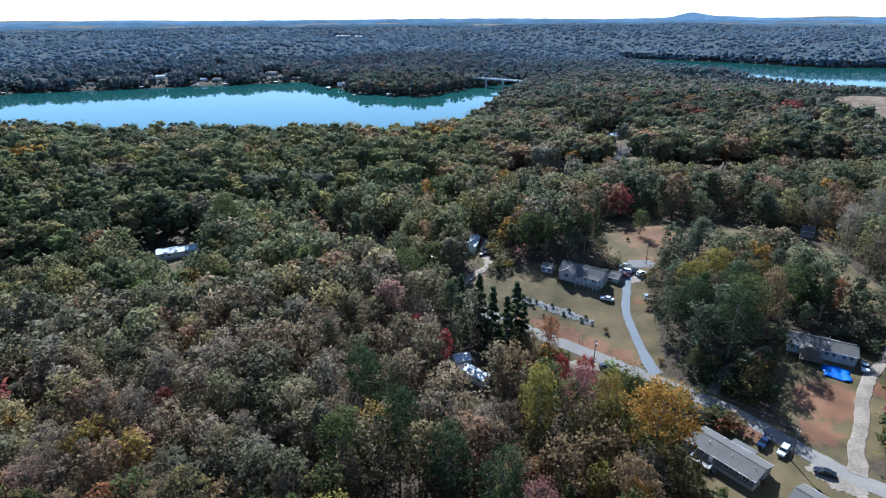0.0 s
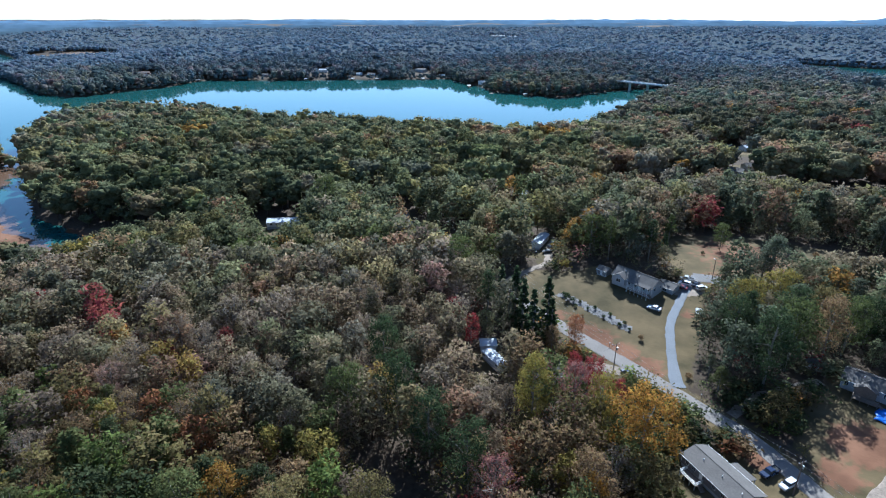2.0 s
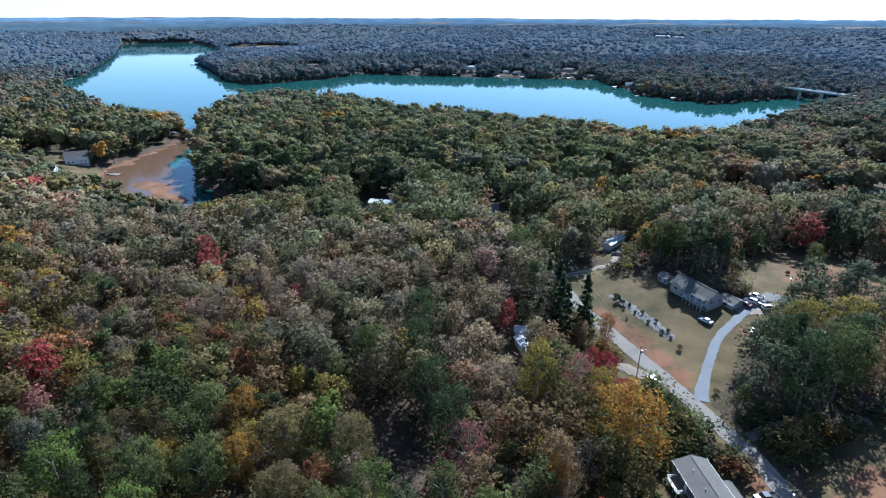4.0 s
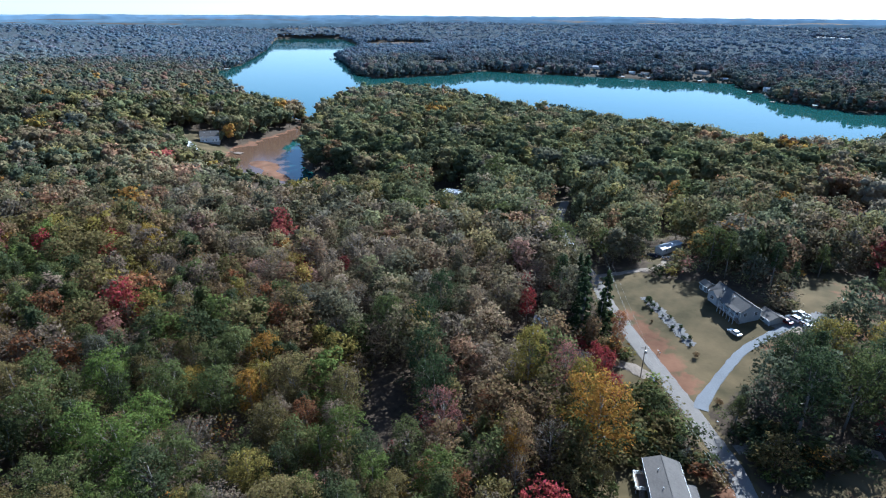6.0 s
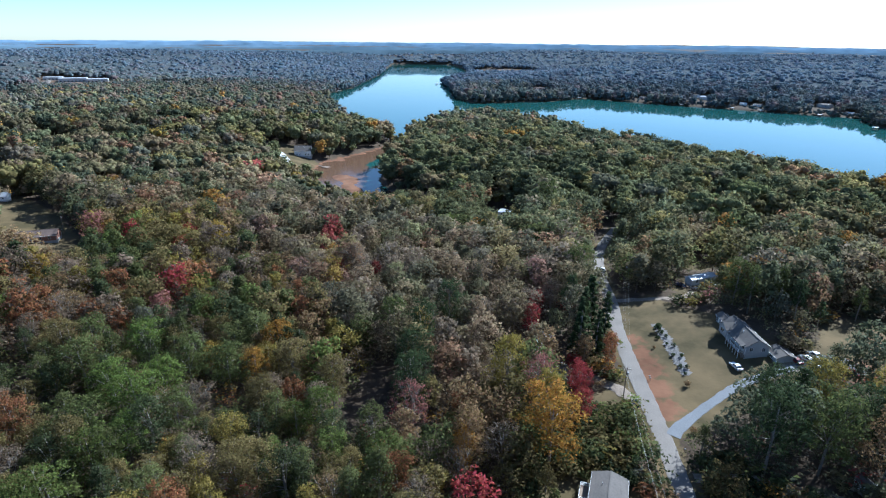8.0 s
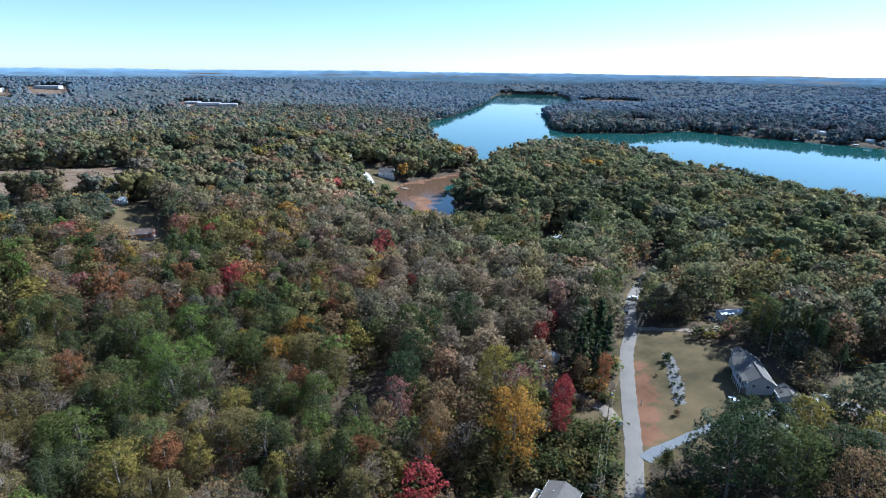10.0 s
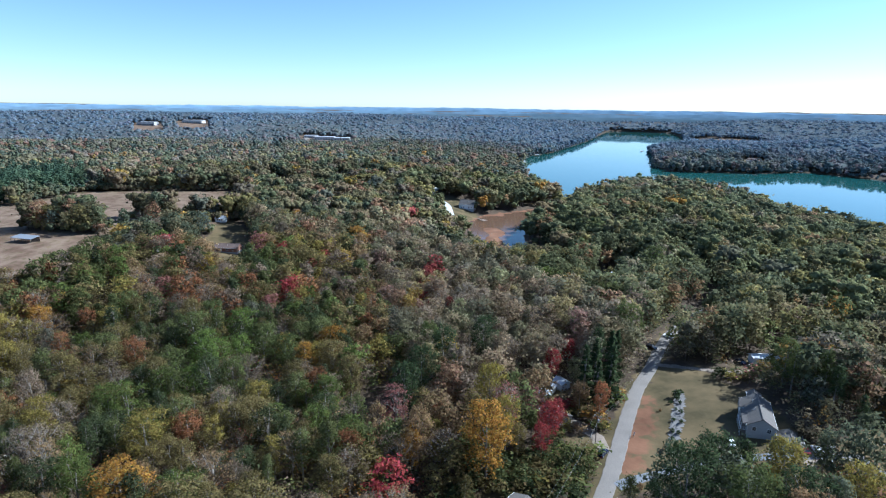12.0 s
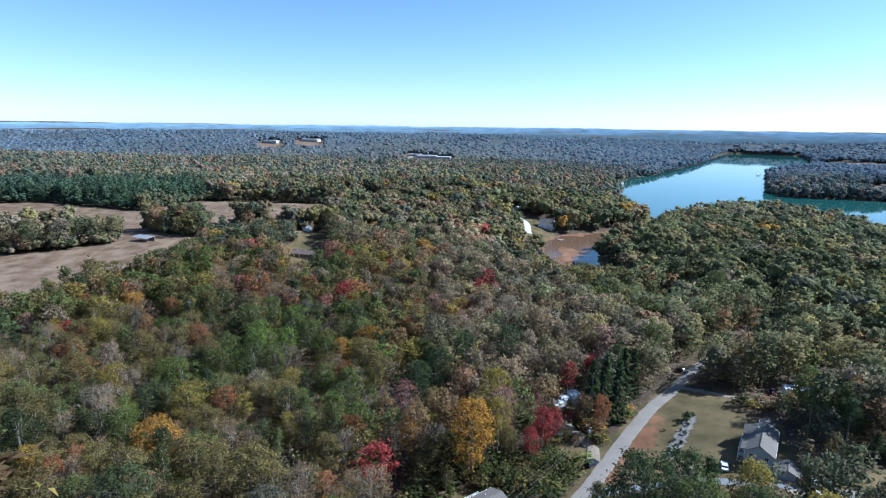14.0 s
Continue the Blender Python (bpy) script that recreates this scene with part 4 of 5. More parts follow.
# ---- the woods beyond, joined ----
def woods(name, label, x, y, leaves, size, seed, lo, hi, kinds=("oak", "poplar", "pine"), trunk=True, up=0.0, wide=(1.0, 1.3), dome=False, coarse=1.5, boughs=0):
    rng = np.random.default_rng(seed)
    zone, t = pick_tints(rng, x, y)
    z = height(x, y)
    protos = []
    for kind in kinds:
        for _ in range(8):
            lumps = dome_lumps(rng, 20.0, kind != "oak") if dome and kind != "pine" else lumps_of(kind, rng, 20.0, coarse)
            p, d = lump_points(rng, leaves, lumps, 0.12)
            tri, lean = leaf_triangles(rng, p, d, size, 0.6, 0.45, 0.9, 0.4) if dome else leaf_triangles(rng, p, d, size)
            # up tilts the shading normals skyward: flatter shade, standing in for haze
            lean = lean + np.array((0, 0, up))
            lean /= np.linalg.norm(lean, axis=1, keepdims=True)
            if dome:
                lean = np.repeat(lean[:, None], 3, axis=1)
                core, clean = half_balls(lumps[:boughs], rng)
                clean = clean + np.array((0, 0, up))
                clean /= np.linalg.norm(clean, axis=2, keepdims=True)
                tri, lean = np.concatenate([tri, core]), np.concatenate([lean, clean])
            if trunk:
                tv = np.array([[(-0.25, 0, 0), (0.25, 0, 0), (0, 0, 12)], [(0, -0.25, 0), (0, 0.25, 0), (0, 0, 12)]], float)
                tl = np.array([(0, -1, 0), (1, 0, 0)], float)
                tri, lean = np.concatenate([tri, tv]), np.concatenate([lean, np.repeat(tl[:, None], 3, axis=1) if dome else tl])
            protos.append((kind, tri, lean))
    out, tints, leans = [], [], []
    pineish = np.array([i for i, q in enumerate(protos) if q[0] == "pine"])
    leafy = np.array([i for i, q in enumerate(protos) if q[0] != "pine"])
    piny = np.where(poly_distance(x, y, PINE_STAND) < 0, 1.0, 0.3)
    pick = rng.choice(leafy, len(x))
    if len(pineish):
        pick = np.where((t <= 1) & (rng.uniform(size=len(x)) < piny), rng.choice(pineish, len(x)), pick)
    s = rng.uniform(lo, hi, len(x)) / 20.0
    beside_cove = np.maximum(poly_distance(x, y, COVE), 0)
    s = s * np.where((y < 252) & (x > -420), np.clip(0.42 + beside_cove / 110, 0.42, 1.0), 1.0)
    s = s * np.where((x > 430) & (y > 480) & (y < 1150), 0.6, 1.0)
    a = rng.uniform(0, 6.283, len(x))
    rgb = hazed_leaf_colour(rng, zone, t, x, y)
    for i, (kd, tri, lean) in enumerate(protos):
        m = pick == i
        if not m.any():
            continue
        c, sn = np.cos(a[m]), np.sin(a[m])
        w = rng.uniform(*wide, m.sum())
        q = np.empty((m.sum(), *tri.shape))
        q[..., 0] = (tri[None, ..., 0] * c[:, None, None] - tri[None, ..., 1] * sn[:, None, None]) * (s[m] * w)[:, None, None] + x[m][:, None, None]
        q[..., 1] = (tri[None, ..., 0] * sn[:, None, None] + tri[None, ..., 1] * c[:, None, None]) * (s[m] * w)[:, None, None] + y[m][:, None, None]
        q[..., 2] = tri[None, ..., 2] * s[m][:, None, None] + z[m][:, None, None] - 0.2
        out.append(q.reshape(-1, 3, 3))
        ln = np.empty((m.sum(), *lean.shape))
        shape = (-1,) + (1,) * (lean.ndim - 1)
        c, sn = c.reshape(shape), sn.reshape(shape)
        ln[..., 0] = lean[None, ..., 0] * c - lean[None, ..., 1] * sn
        ln[..., 1] = lean[None, ..., 0] * sn + lean[None, ..., 1] * c
        ln[..., 2] = lean[None, ..., 2]
        leans.append(ln.reshape(-1, *lean.shape[1:]))
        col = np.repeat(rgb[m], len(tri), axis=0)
        if trunk:
            wood = np.zeros((m.sum(), len(tri)), bool)
            wood[:, -2:] = True
            col[wood.ravel()] = (0.14, 0.11, 0.09)
        tints.append(col)
    tris = np.concatenate(out)
    print(name, len(x), len(tris))
    return tagged(new(name, soup(name, tris, M["leaf_clumps" if dome else "leaf_far"], np.concatenate(tints), np.concatenate(leans))), label, "woods", kind="stuff")


m = ~near & (pd < 190)
woods("woods_near", "autumn wood of green, tan and rust crowns", tx[m], ty[m], 850, 0.52, 16, 11, 23, kinds=("oak", "poplar", "sparse", "pine"), wide=(0.9, 1.4), coarse=1.25)
m = ~near & (pd >= 190) & (pd < 300)
woods("woods_middle", "mixed autumn woods of green, tan and rust crowns", tx[m], ty[m], 420, 0.74, 11, 12, 25, kinds=("oak", "poplar", "sparse", "pine"), wide=(0.95, 1.4), coarse=1.5)


def ring(rng, r0, r1, step):
    x, y = jittered(rng, -r1 - 100, r1 + 250, -r1 * 0.9, r1 + 100, step)
    d = path_distance(x, y)
    m = (d >= r0) & (d < r1) & in_view(x, y, 3)
    x, y = x[m], y[m]
    m = clearing(x, y) > np.where(r0 > 600, 1.5, 1.0)
    return x[m], y[m]


x, y = ring(np.random.default_rng(21), 300, 640, 9.4)
woods("woods_slopes", "autumn woods on the slopes above the lake", x, y, 190, 0.8, 12, 12, 28, wide=(1.0, 1.5), dome=True, boughs=7)
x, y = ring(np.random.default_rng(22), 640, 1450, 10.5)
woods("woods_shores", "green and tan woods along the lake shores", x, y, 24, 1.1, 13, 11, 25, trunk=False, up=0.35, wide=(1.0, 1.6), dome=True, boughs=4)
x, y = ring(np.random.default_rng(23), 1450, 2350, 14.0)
woods("woods_hills", "green and tan woods on the far hills, tinted blue for haze", x, y, 6, 1.8, 14, 12, 24, trunk=False, up=0.5, wide=(1.2, 2.0), dome=True, boughs=2)
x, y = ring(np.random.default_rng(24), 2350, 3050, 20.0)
woods("woods_far", "distant haze-blue tinted woods rolling to the horizon", x, y, 6, 2.6, 17, 13, 24, trunk=False, up=0.7, wide=(1.5, 2.4), dome=True, boughs=1)

# saplings and brush hanging over the water's edge, added to lighten the dark bank
x, y = jittered(np.random.default_rng(26), -2300, 1200, 180, 1800, 7.0)
sd = shore_distance(x, y)
x, y, sd = x[(sd > 0) & (sd < 13)], y[(sd > 0) & (sd < 13)], sd[(sd > 0) & (sd < 13)]
m = in_view(x, y, 3) & (path_distance(x, y) < 2300) & (vnoise(x, y, 40, 18) > 0.25)
woods("shore_brush", "green and tan brush along the water's edge", x[m], y[m], 14, 1.0, 27, 6, 12, kinds=("oak",), trunk=False, wide=(1.3, 2.0), dome=True, boughs=3)


def far_gap_filler():
    """A filler sheet lightening gaps under the far crowns, open over fields and water."""
    rng = np.random.default_rng(25)
    a = np.arange(radians(-66), radians(152), 0.007)
    r = [640.0]
    while r[-1] < 3050:
        r.append(r[-1] + 4 + 0.008 * r[-1])
    A, R = np.meshgrid(a, np.array(r))
    x, y = (110 - np.sin(A) * R).ravel(), (40 + np.cos(A) * R).ravel()
    inside = clearing(x, y) > 8
    z = height(x, y) + np.where(inside, 7 + 5.5 * np.clip((R.ravel() - 1000) / 800, 0, 1) + (vnoise(x, y, 24, 16) - 0.5) * 5 + rng.uniform(-1, 1, x.shape), -3)
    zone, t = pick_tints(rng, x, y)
    # the woods' haze tint, dimmed and drawn towards one mean colour
    rgb = hazed_leaf_colour(rng, zone, t, x, y) * 0.8
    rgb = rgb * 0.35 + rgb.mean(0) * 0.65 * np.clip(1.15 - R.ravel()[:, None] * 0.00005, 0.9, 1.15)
    z = np.where((x > 430) & (y > 480) & (y < 1150), z - 4, z)
    rows, cols = A.shape
    idx = np.arange(rows * cols).reshape(rows, cols)
    q = np.stack([idx[:-1, :-1], idx[:-1, 1:], idx[1:, 1:], idx[1:, :-1]], -1).reshape(-1, 4)
    q = q[inside[q].all(axis=1)]
    q = np.concatenate([q[:, [0, 2, 1]], q[:, [0, 3, 2]]])
    p = np.stack([x, y, z], -1)
    # normals all point up, so the sheet is lit evenly
    up = np.tile(np.array((0.0, 0.0, 1.0)), (len(q), 1))
    tagged(new("gap_filler_far", soup("gap_filler_far", p[q], M["leaf_clumps"], rgb[q[:, 0]], up)), "filler sheet beneath the far woods, tinted blue-green for haze", "brush", kind="stuff")


far_gap_filler()

# shrubs and saplings under the trees
x, y = jittered(np.random.default_rng(31), -230, 260, -40, 330, 4.4)
m = (clearing(x, y) > 0.3) & in_view(x, y) & (path_distance(x, y) < 260)
woods("undergrowth", "low brown and green shrubs under the trees", x[m], y[m], 60, 0.75, 15, 4, 11, kinds=("oak", "poplar"), trunk=False, wide=(1.2, 1.9), coarse=2.2)

# dense scrub on the banks beside the road
x, y = jittered(np.random.default_rng(33), 20, 150, 80, 260, 2.3)
m = (poly_distance(x, y, SCRUB) < 0) | ((np.abs(clearing(x, y) - 1.0) < 1.6) & (vnoise(x, y, 9, 4) > 0.42) & (line_distance(x, y, ROAD) > 4.6))
woods("scrub", "dense low green and tan scrub beside the road", x[m], y[m], 90, 1.5, 18, 2.5, 5.5, kinds=("oak",), trunk=False, wide=(1.6, 2.6), coarse=2.2)

# brush and low boughs round the clumps in the pasture and along the wood's edge
x, y = jittered(np.random.default_rng(34), -500, 0, -420, 40, 4.2)
edge = np.min([np.hypot(x - cx, y - cy) - r for cx, cy, r in CLUMPS], axis=0)
d = poly_distance(x, y, PASTURE)
m = ((edge < 1.5) | ((d > 0) & (d < 9) & (clearing(x, y) > -1))) & in_view(x, y, 3)
woods("hedge", "bushy green and tan brush at the pasture's edge", x[m], y[m], 60, 1.3, 20, 5, 11, kinds=("oak",), wide=(1.3, 2.0), trunk=False, dome=True, boughs=4)

# the wood goes on behind the camera's way
x, y = jittered(np.random.default_rng(41), -160, 480, -330, 330, 8.5)
m = ~in_view(x, y) & (path_distance(x, y) < 260) & (clearing(x, y) > 1.5)
woods("woods_behind", "autumn woods south of the road", x[m], y[m], 90, 1.3, 19, 12, 22, wide=(1.2, 2.0), coarse=2.0)


# ---- houses ----
def gable_walls(L, W, h, rise, base):
    """A closed body with gable ends, its foot at base."""
    x, y = L / 2, W / 2
    v = [(-x, -y, base), (x, -y, base), (x, y, base), (-x, y, base), (-x, -y, h), (x, -y, h), (x, y, h), (-x, y, h), (-x, 0, h + rise), (x, 0, h + rise)]
    f = [(0, 1, 5, 4), (2, 3, 7, 6), (1, 2, 6, 9, 5), (3, 0, 4, 8, 7), (3, 2, 1, 0), (4, 5, 9, 8), (7, 8, 9, 6)]
    return v, f


def slope(L, W, h, rise, side, over, thick=0.16):
    """One slope of a gable roof as a slab; side is -1 or 1."""
    x, y = L / 2 + over, W / 2
    k = rise / y
    ye = y + over
    z0, z1 = h - over * k, h + rise
    v = [(-x, side * ye, z0 + 0.02), (x, side * ye, z0 + 0.02), (x, 0, z1 + 0.02), (-x, 0, z1 + 0.02)]
    v += [(a, b, c + thick) for a, b, c in v]
    f = [(0, 1, 2, 3), (7, 6, 5, 4), (0, 4, 5, 1), (1, 5, 6, 2), (2, 6, 7, 3), (3, 7, 4, 0)]
    if side > 0:
        f = [q[::-1] for q in f]
    return v, f


def add_window(parent, x, y, z, w, h, axis, out, trim, name="window"):
    """A framed pane in a wall: axis is the wall's direction, out the way it faces."""
    def b(sw, st, sh, du, dz, push):
        size = (sw, st) if axis == "x" else (st, sw)
        at = (x + du, y + out * push, z + dz) if axis == "x" else (x + out * push, y + du, z + dz)
        return box_bm(size[0], size[1], sh, at)
    fr = part(name, b(w + 0.2, 0.1, h + 0.2, 0, -0.1, 0.03), trim, parent, "white-trimmed window")
    part("pane", b(w, 0.06, h, 0, 0, 0.075), M["glass"], fr, "dark window glass")
    part("mullion", b(0.06, 0.04, h, 0, 0, 0.12), trim, fr)
    return fr


def build_house(name, label, cx, cy, yaw, L, W, h, rise, wall, roof, front=(), back=(), ends=(), lift=0.6, over=0.4, z=None, trim="white", vents=2, category="house", group=""):
    """A gabled house: front windows and doors on the -y side; each is (x, kind)."""
    cs, sn = math.cos(radians(yaw)), math.sin(radians(yaw))
    corners = [ground_at(cx + a * L / 2 * cs - b * W / 2 * sn, cy + a * L / 2 * sn + b * W / 2 * cs) for a in (-1, 1) for b in (-1, 1)]
    gz = (max(corners) * 0.6 + min(corners) * 0.4) if z is None else z
    top = thing(name, pose(cx, cy, gz, 0, 0, yaw), label, category, group)
    low = min(corners) - gz - 0.5
    piece("foundation", *gable_walls(L - 0.1, W - 0.1, lift, 0.01, low), M["concrete"], top, "grey block foundation")
    piece("wall", *gable_walls(L, W, lift + h, rise, lift), M[wall], top)
    for side in (-1, 1):
        piece("roof", *slope(L, W, lift + h, rise, side, over), M[roof], top)
    part("ridge_cap", box_bm(L + 2 * over, 0.3, 0.1, (0, 0, lift + h + rise + 0.15)), M[roof], top)
    for side in (-1, 1):
        part("fascia", box_bm(L + 2 * over, 0.06, 0.2, (0, side * (W / 2 + over + 0.03), lift + h - over * rise / (W / 2) - 0.02)), M[trim], top, "pale eave board")
        for sx in (-1, 1):
            part("corner_trim", box_bm(0.12, 0.12, h, (sx * L / 2, side * W / 2, lift)), M[trim], top)
    for row, side in ((front, -1), (back, 1)):
        for x, kind in row:
            if kind == "door":
                d = part("door", box_bm(1.0, 0.1, 2.05, (x, side * (W / 2 + 0.03), lift + 0.02)), M["white"], top, "pale front door")
                part("door_handle", box_bm(0.06, 0.08, 0.12, (x + 0.35, side * (W / 2 + 0.1), lift + 1.0)), M["steel"], d)
            else:
                add_window(top, x, side * W / 2, lift + 0.95, 1.6 if kind == "wide" else 0.95, 1.3, "x", side, M[trim])
    for y, sx in ends:
        add_window(top, sx * L / 2, y, lift + 0.95, 0.95, 1.2, "y", sx, M[trim])
    for i in range(vents):
        part("vent_pipe", cyl_bm(0.11, 0.7, (-L / 4 + i * L / 3, -W / 5, lift + h + rise * 0.65 + 0.3), sides=8), M["white"], top, "white roof vent")
    return top


def deck(parent, x, y, w, d, z, low, rail=1.0, colour="white"):
    """A railed wooden deck, as parts of its house."""
    f = part("deck", box_bm(w, d, 0.18, (x, y, z - 0.18)), M["wood"], parent, "weathered wooden deck")
    for i in range(int(w / 1.6) + 1):
        px = x - w / 2 + 0.1 + i * (w - 0.2) / int(w / 1.6)
        part("deck_post", box_bm(0.12, 0.12, z - low + rail, (px, y - d / 2 + 0.08, low)), M[colour], f)
    for dz in (0.12, 0.5, 0.92):
        part("rail", box_bm(w, 0.09, 0.09, (x, y - d / 2 + 0.08, z + dz)), M[colour], f)
        for sx in (-1, 1):
            part("rail", box_bm(0.09, d - 0.2, 0.09, (x + sx * (w / 2 - 0.06), y, z + dz)), M[colour], f)
    for i in range(5):
        part("stair_step", box_bm(1.3, 0.3, 0.15, (x + w / 2 + 0.2 + i * 0.3, y, z - 0.2 - i * 0.2), rot=radians(90)), M["wood"], f)
    return f


def cross_gable(parent, x, W, w, out, h, rise, lift, wall, roof, windows=True):
    """A gabled bay that stands out of the -y front."""
    y0 = -W / 2
    k = 0.12
    hx = w / 2
    yb, yf = y0 + 2.6, y0 - out
    v = [(x - hx, yf, lift), (x + hx, yf, lift), (x + hx, y0 + 0.1, lift), (x - hx, y0 + 0.1, lift), (x - hx, yf, lift + h), (x + hx, yf, lift + h), (x + hx, y0 + 0.1, lift + h), (x - hx, y0 + 0.1, lift + h), (x, yf, lift + h + rise), (x, y0 + 0.1, lift + h + rise)]
    bay = piece("bay_wall", v, [(0, 1, 5, 8, 4), (1, 2, 6, 5), (3, 0, 4, 7), (4, 8, 9, 7), (5, 6, 9, 8), (0, 3, 2, 1)], M[wall], parent)
    for s in (-1, 1):
        e = hx + 0.35
        zz = lift + h - 0.35 * rise / hx
        a = [(x + s * e, yf - 0.35, zz), (x, yf - 0.35, lift + h + rise), (x, yb, lift + h + rise), (x + s * e, y0 + 0.2, zz)]
        a = [(p, q, r + 0.05) for p, q, r in a] + [(p, q, r + 0.05 + k) for p, q, r in a]
        piece("bay_roof", a, [(0, 1, 2, 3), (7, 6, 5, 4), (0, 4, 5, 1), (1, 5, 6, 2), (2, 6, 7, 3), (3, 7, 4, 0)], M[roof], parent)
    if windows:
        add_window(parent, x, yf, lift + 0.95, 1.7, 1.3, "x", -1, M["white"])
    return bay


# the grey double-wide beside the road
h1 = build_house("house", "long grey-roofed manufactured home with white deck beside the road", 72.3, 112.2, -53.9, 17.6, 8.2, 2.5, 1.35, "siding_dark", "shingle",
                 front=((-6.8, "window"), (-4.6, "window"), (-2.2, "door"), (1.8, "window"), (4.6, "window"), (6.8, "wide")), back=((-6, "window"), (-2, "window"), (5.5, "window")), ends=((-1.8, 1), (1.8, 1), (0, -1)), z=-2.6, lift=0.7, vents=3)
deck(h1, -3.6, -5.6, 5.2, 2.6, 0.75, -2.4)
part("porch_roof", box_bm(6.2, 2.6, 0.16, (1.2, 5.3, 3.0)), M["shingle"], h1, "low grey porch roof")
for px in (-1.6, 4.0):
    part("porch_post", box_bm(0.14, 0.14, 3.4, (px, 6.4, -0.4)), M["white"], h1)
part("lean_to", box_bm(2.2, 7.2, 2.3, (-10.1, 0.3, -0.4)), M["siding_dark"], h1, "dark lean-to at the end wall")

# the raised house on the lawn
h2 = build_house("house", "grey-sided house with porch on the mown lawn", 54.8, 200.1, -34.4, 17.0, 7.6, 2.7, 2.4, "siding", "shingle",
                 front=((-0.9, "window"), (1.8, "window"), (3.4, "door"), (5.4, "window"), (7.0, "window")), ends=((-2, -1), (2, -1), (-2, 1), (2, 1)), z=7.1, lift=1.0)
cross_gable(h2, -5.0, 7.6, 5.0, 1.2, 2.7, 1.6, 1.0, "siding", "shingle")
deck(h2, 3.4, -4.7, 8.6, 1.8, 1.0, -1.6)
piece("porch_roof", *slope(8.8, 2.6, 0, 0.55, -1, 0.2), M["shingle"], h2).location = (3.4, -3.6, 3.35)
for px in (-0.8, 2.0, 4.8, 7.6):
    part("porch_post", box_bm(0.14, 0.14, 2.45, (px, -5.45, 1.0)), M["white"], h2)
garage = build_house("garage", "small grey garage with white trim beside the house", 66.6, 201.2, -34.4, 6.4, 6.2, 2.4, 1.3, "siding", "shingle", front=((0, "wide"),), z=6.3, lift=0.15, vents=0, category="garage")
shed = build_house("shed", "small dark grey shed under the pines", 42.6, 209.0, -34.4, 4.2, 3.6, 2.1, 1.0, "siding_dark", "shingle", front=((0, "door"),), lift=0.15, vents=0, category="shed")

# the house above the blue tarpaulin
h3 = build_house("house", "long pale-sided ranch house behind a blue tarpaulin", 120.8, 154.6, -29, 18.6, 8.2, 2.6, 1.7, "siding", "shingle",
                 front=((-8, "window"), (-6, "window"), (-2.6, "door"), (1.4, "window"), (3.4, "window"), (6, "window"), (8, "window")), ends=((-1.6, 1), (1.6, 1)), z=2.7, lift=0.8)
cross_gable(h3, -3.2, 8.2, 5.4, 1.9, 2.4, 1.3, 0.8, "wood", "shingle", False)
deck(h3, -2.6, -7.2, 6.2, 2.4, 0.8, -1.2, colour="wood")
part("chimney_pipe", cyl_bm(0.18, 1.3, (1.8, 0.6, 5.3), sides=10), M["steel"], h3, "steel flue pipe")
build_house("shed", "small white shed in the shade of the trees", 105.5, 163.5, -20, 3.2, 2.6, 2.0, 0.8, "white", "shingle", lift=0.15, vents=0, category="shed")

# the roof at the bend of the road below
build_house("house", "grey-roofed manufactured home beside the road", 86.2, 91.5, -53.9, 17.0, 8.2, 2.5, 1.35, "siding", "shingle", front=((-5, "window"), (0, "door"), (5, "window")), lift=0.6)

# homes in the wood
tr = build_house("trailer", "white-roofed mobile home under dark evergreens", 9.5, 148.5, -45, 9.5, 3.2, 2.3, 0.35, "white", "metal_white", front=((-4, "window"), (-1, "door"), (3, "window")), vents=0, category="mobile home")
build_house("shed", "white shed half hidden under cedars", 5.5, 156.0, 20, 5.0, 4.0, 2.3, 0.8, "white", "metal_white", front=((0, "door"),), vents=0, category="shed")
build_house("house", "small grey-roofed house hidden by red maples", 27.0, 144.5, 15, 9.0, 6.5, 2.5, 1.6, "siding", "shingle", front=((-2, "window"), (1, "door")), category="house")
build_house("house", "long white house with a pale roof among bare trees", -135.5, 263.5, 22, 19.0, 7.5, 2.6, 0.9, "white", "metal_white", front=((-7, "window"), (-4, "window"), (0, "door"), (4, "window"), (7, "window")))
build_house("house", "grey-roofed house deep in the lakeside wood", -118, 292, 10, 13.0, 8.0, 2.6, 1.6, "siding", "shingle", front=((-4, "window"), (0, "door"), (4, "window")))
build_house("trailer", "white mobile home at the end of a dirt drive", 13.5, 240.5, 78, 13.5, 3.8, 2.5, 0.5, "white", "metal_white", front=((-4, "window"), (-1, "door"), (3, "window")), vents=1, category="mobile home")
build_house("house", "brown-roofed brick ranch house in a clearing", -206, 3, 75, 18.0, 9.0, 2.6, 2.0, "brick", "shingle_brown", front=((-6, "window"), (-2, "door"), (2, "window"), (6, "window")), back=((-5, "window"), (0, "window"), (5, "window")), ends=((-2, -1), (2, -1)))
build_house("house", "large pale lake house with steep grey roofs", -434, 232, 60, 17.0, 11.0, 5.4, 4.2, "white", "shingle", front=((-6, "window"), (-3, "window"), (0, "door"), (3, "window"), (6, "window")), back=((-5, "window"), (0, "wide"), (5, "window")), ends=((-2, -1), (2, -1)))


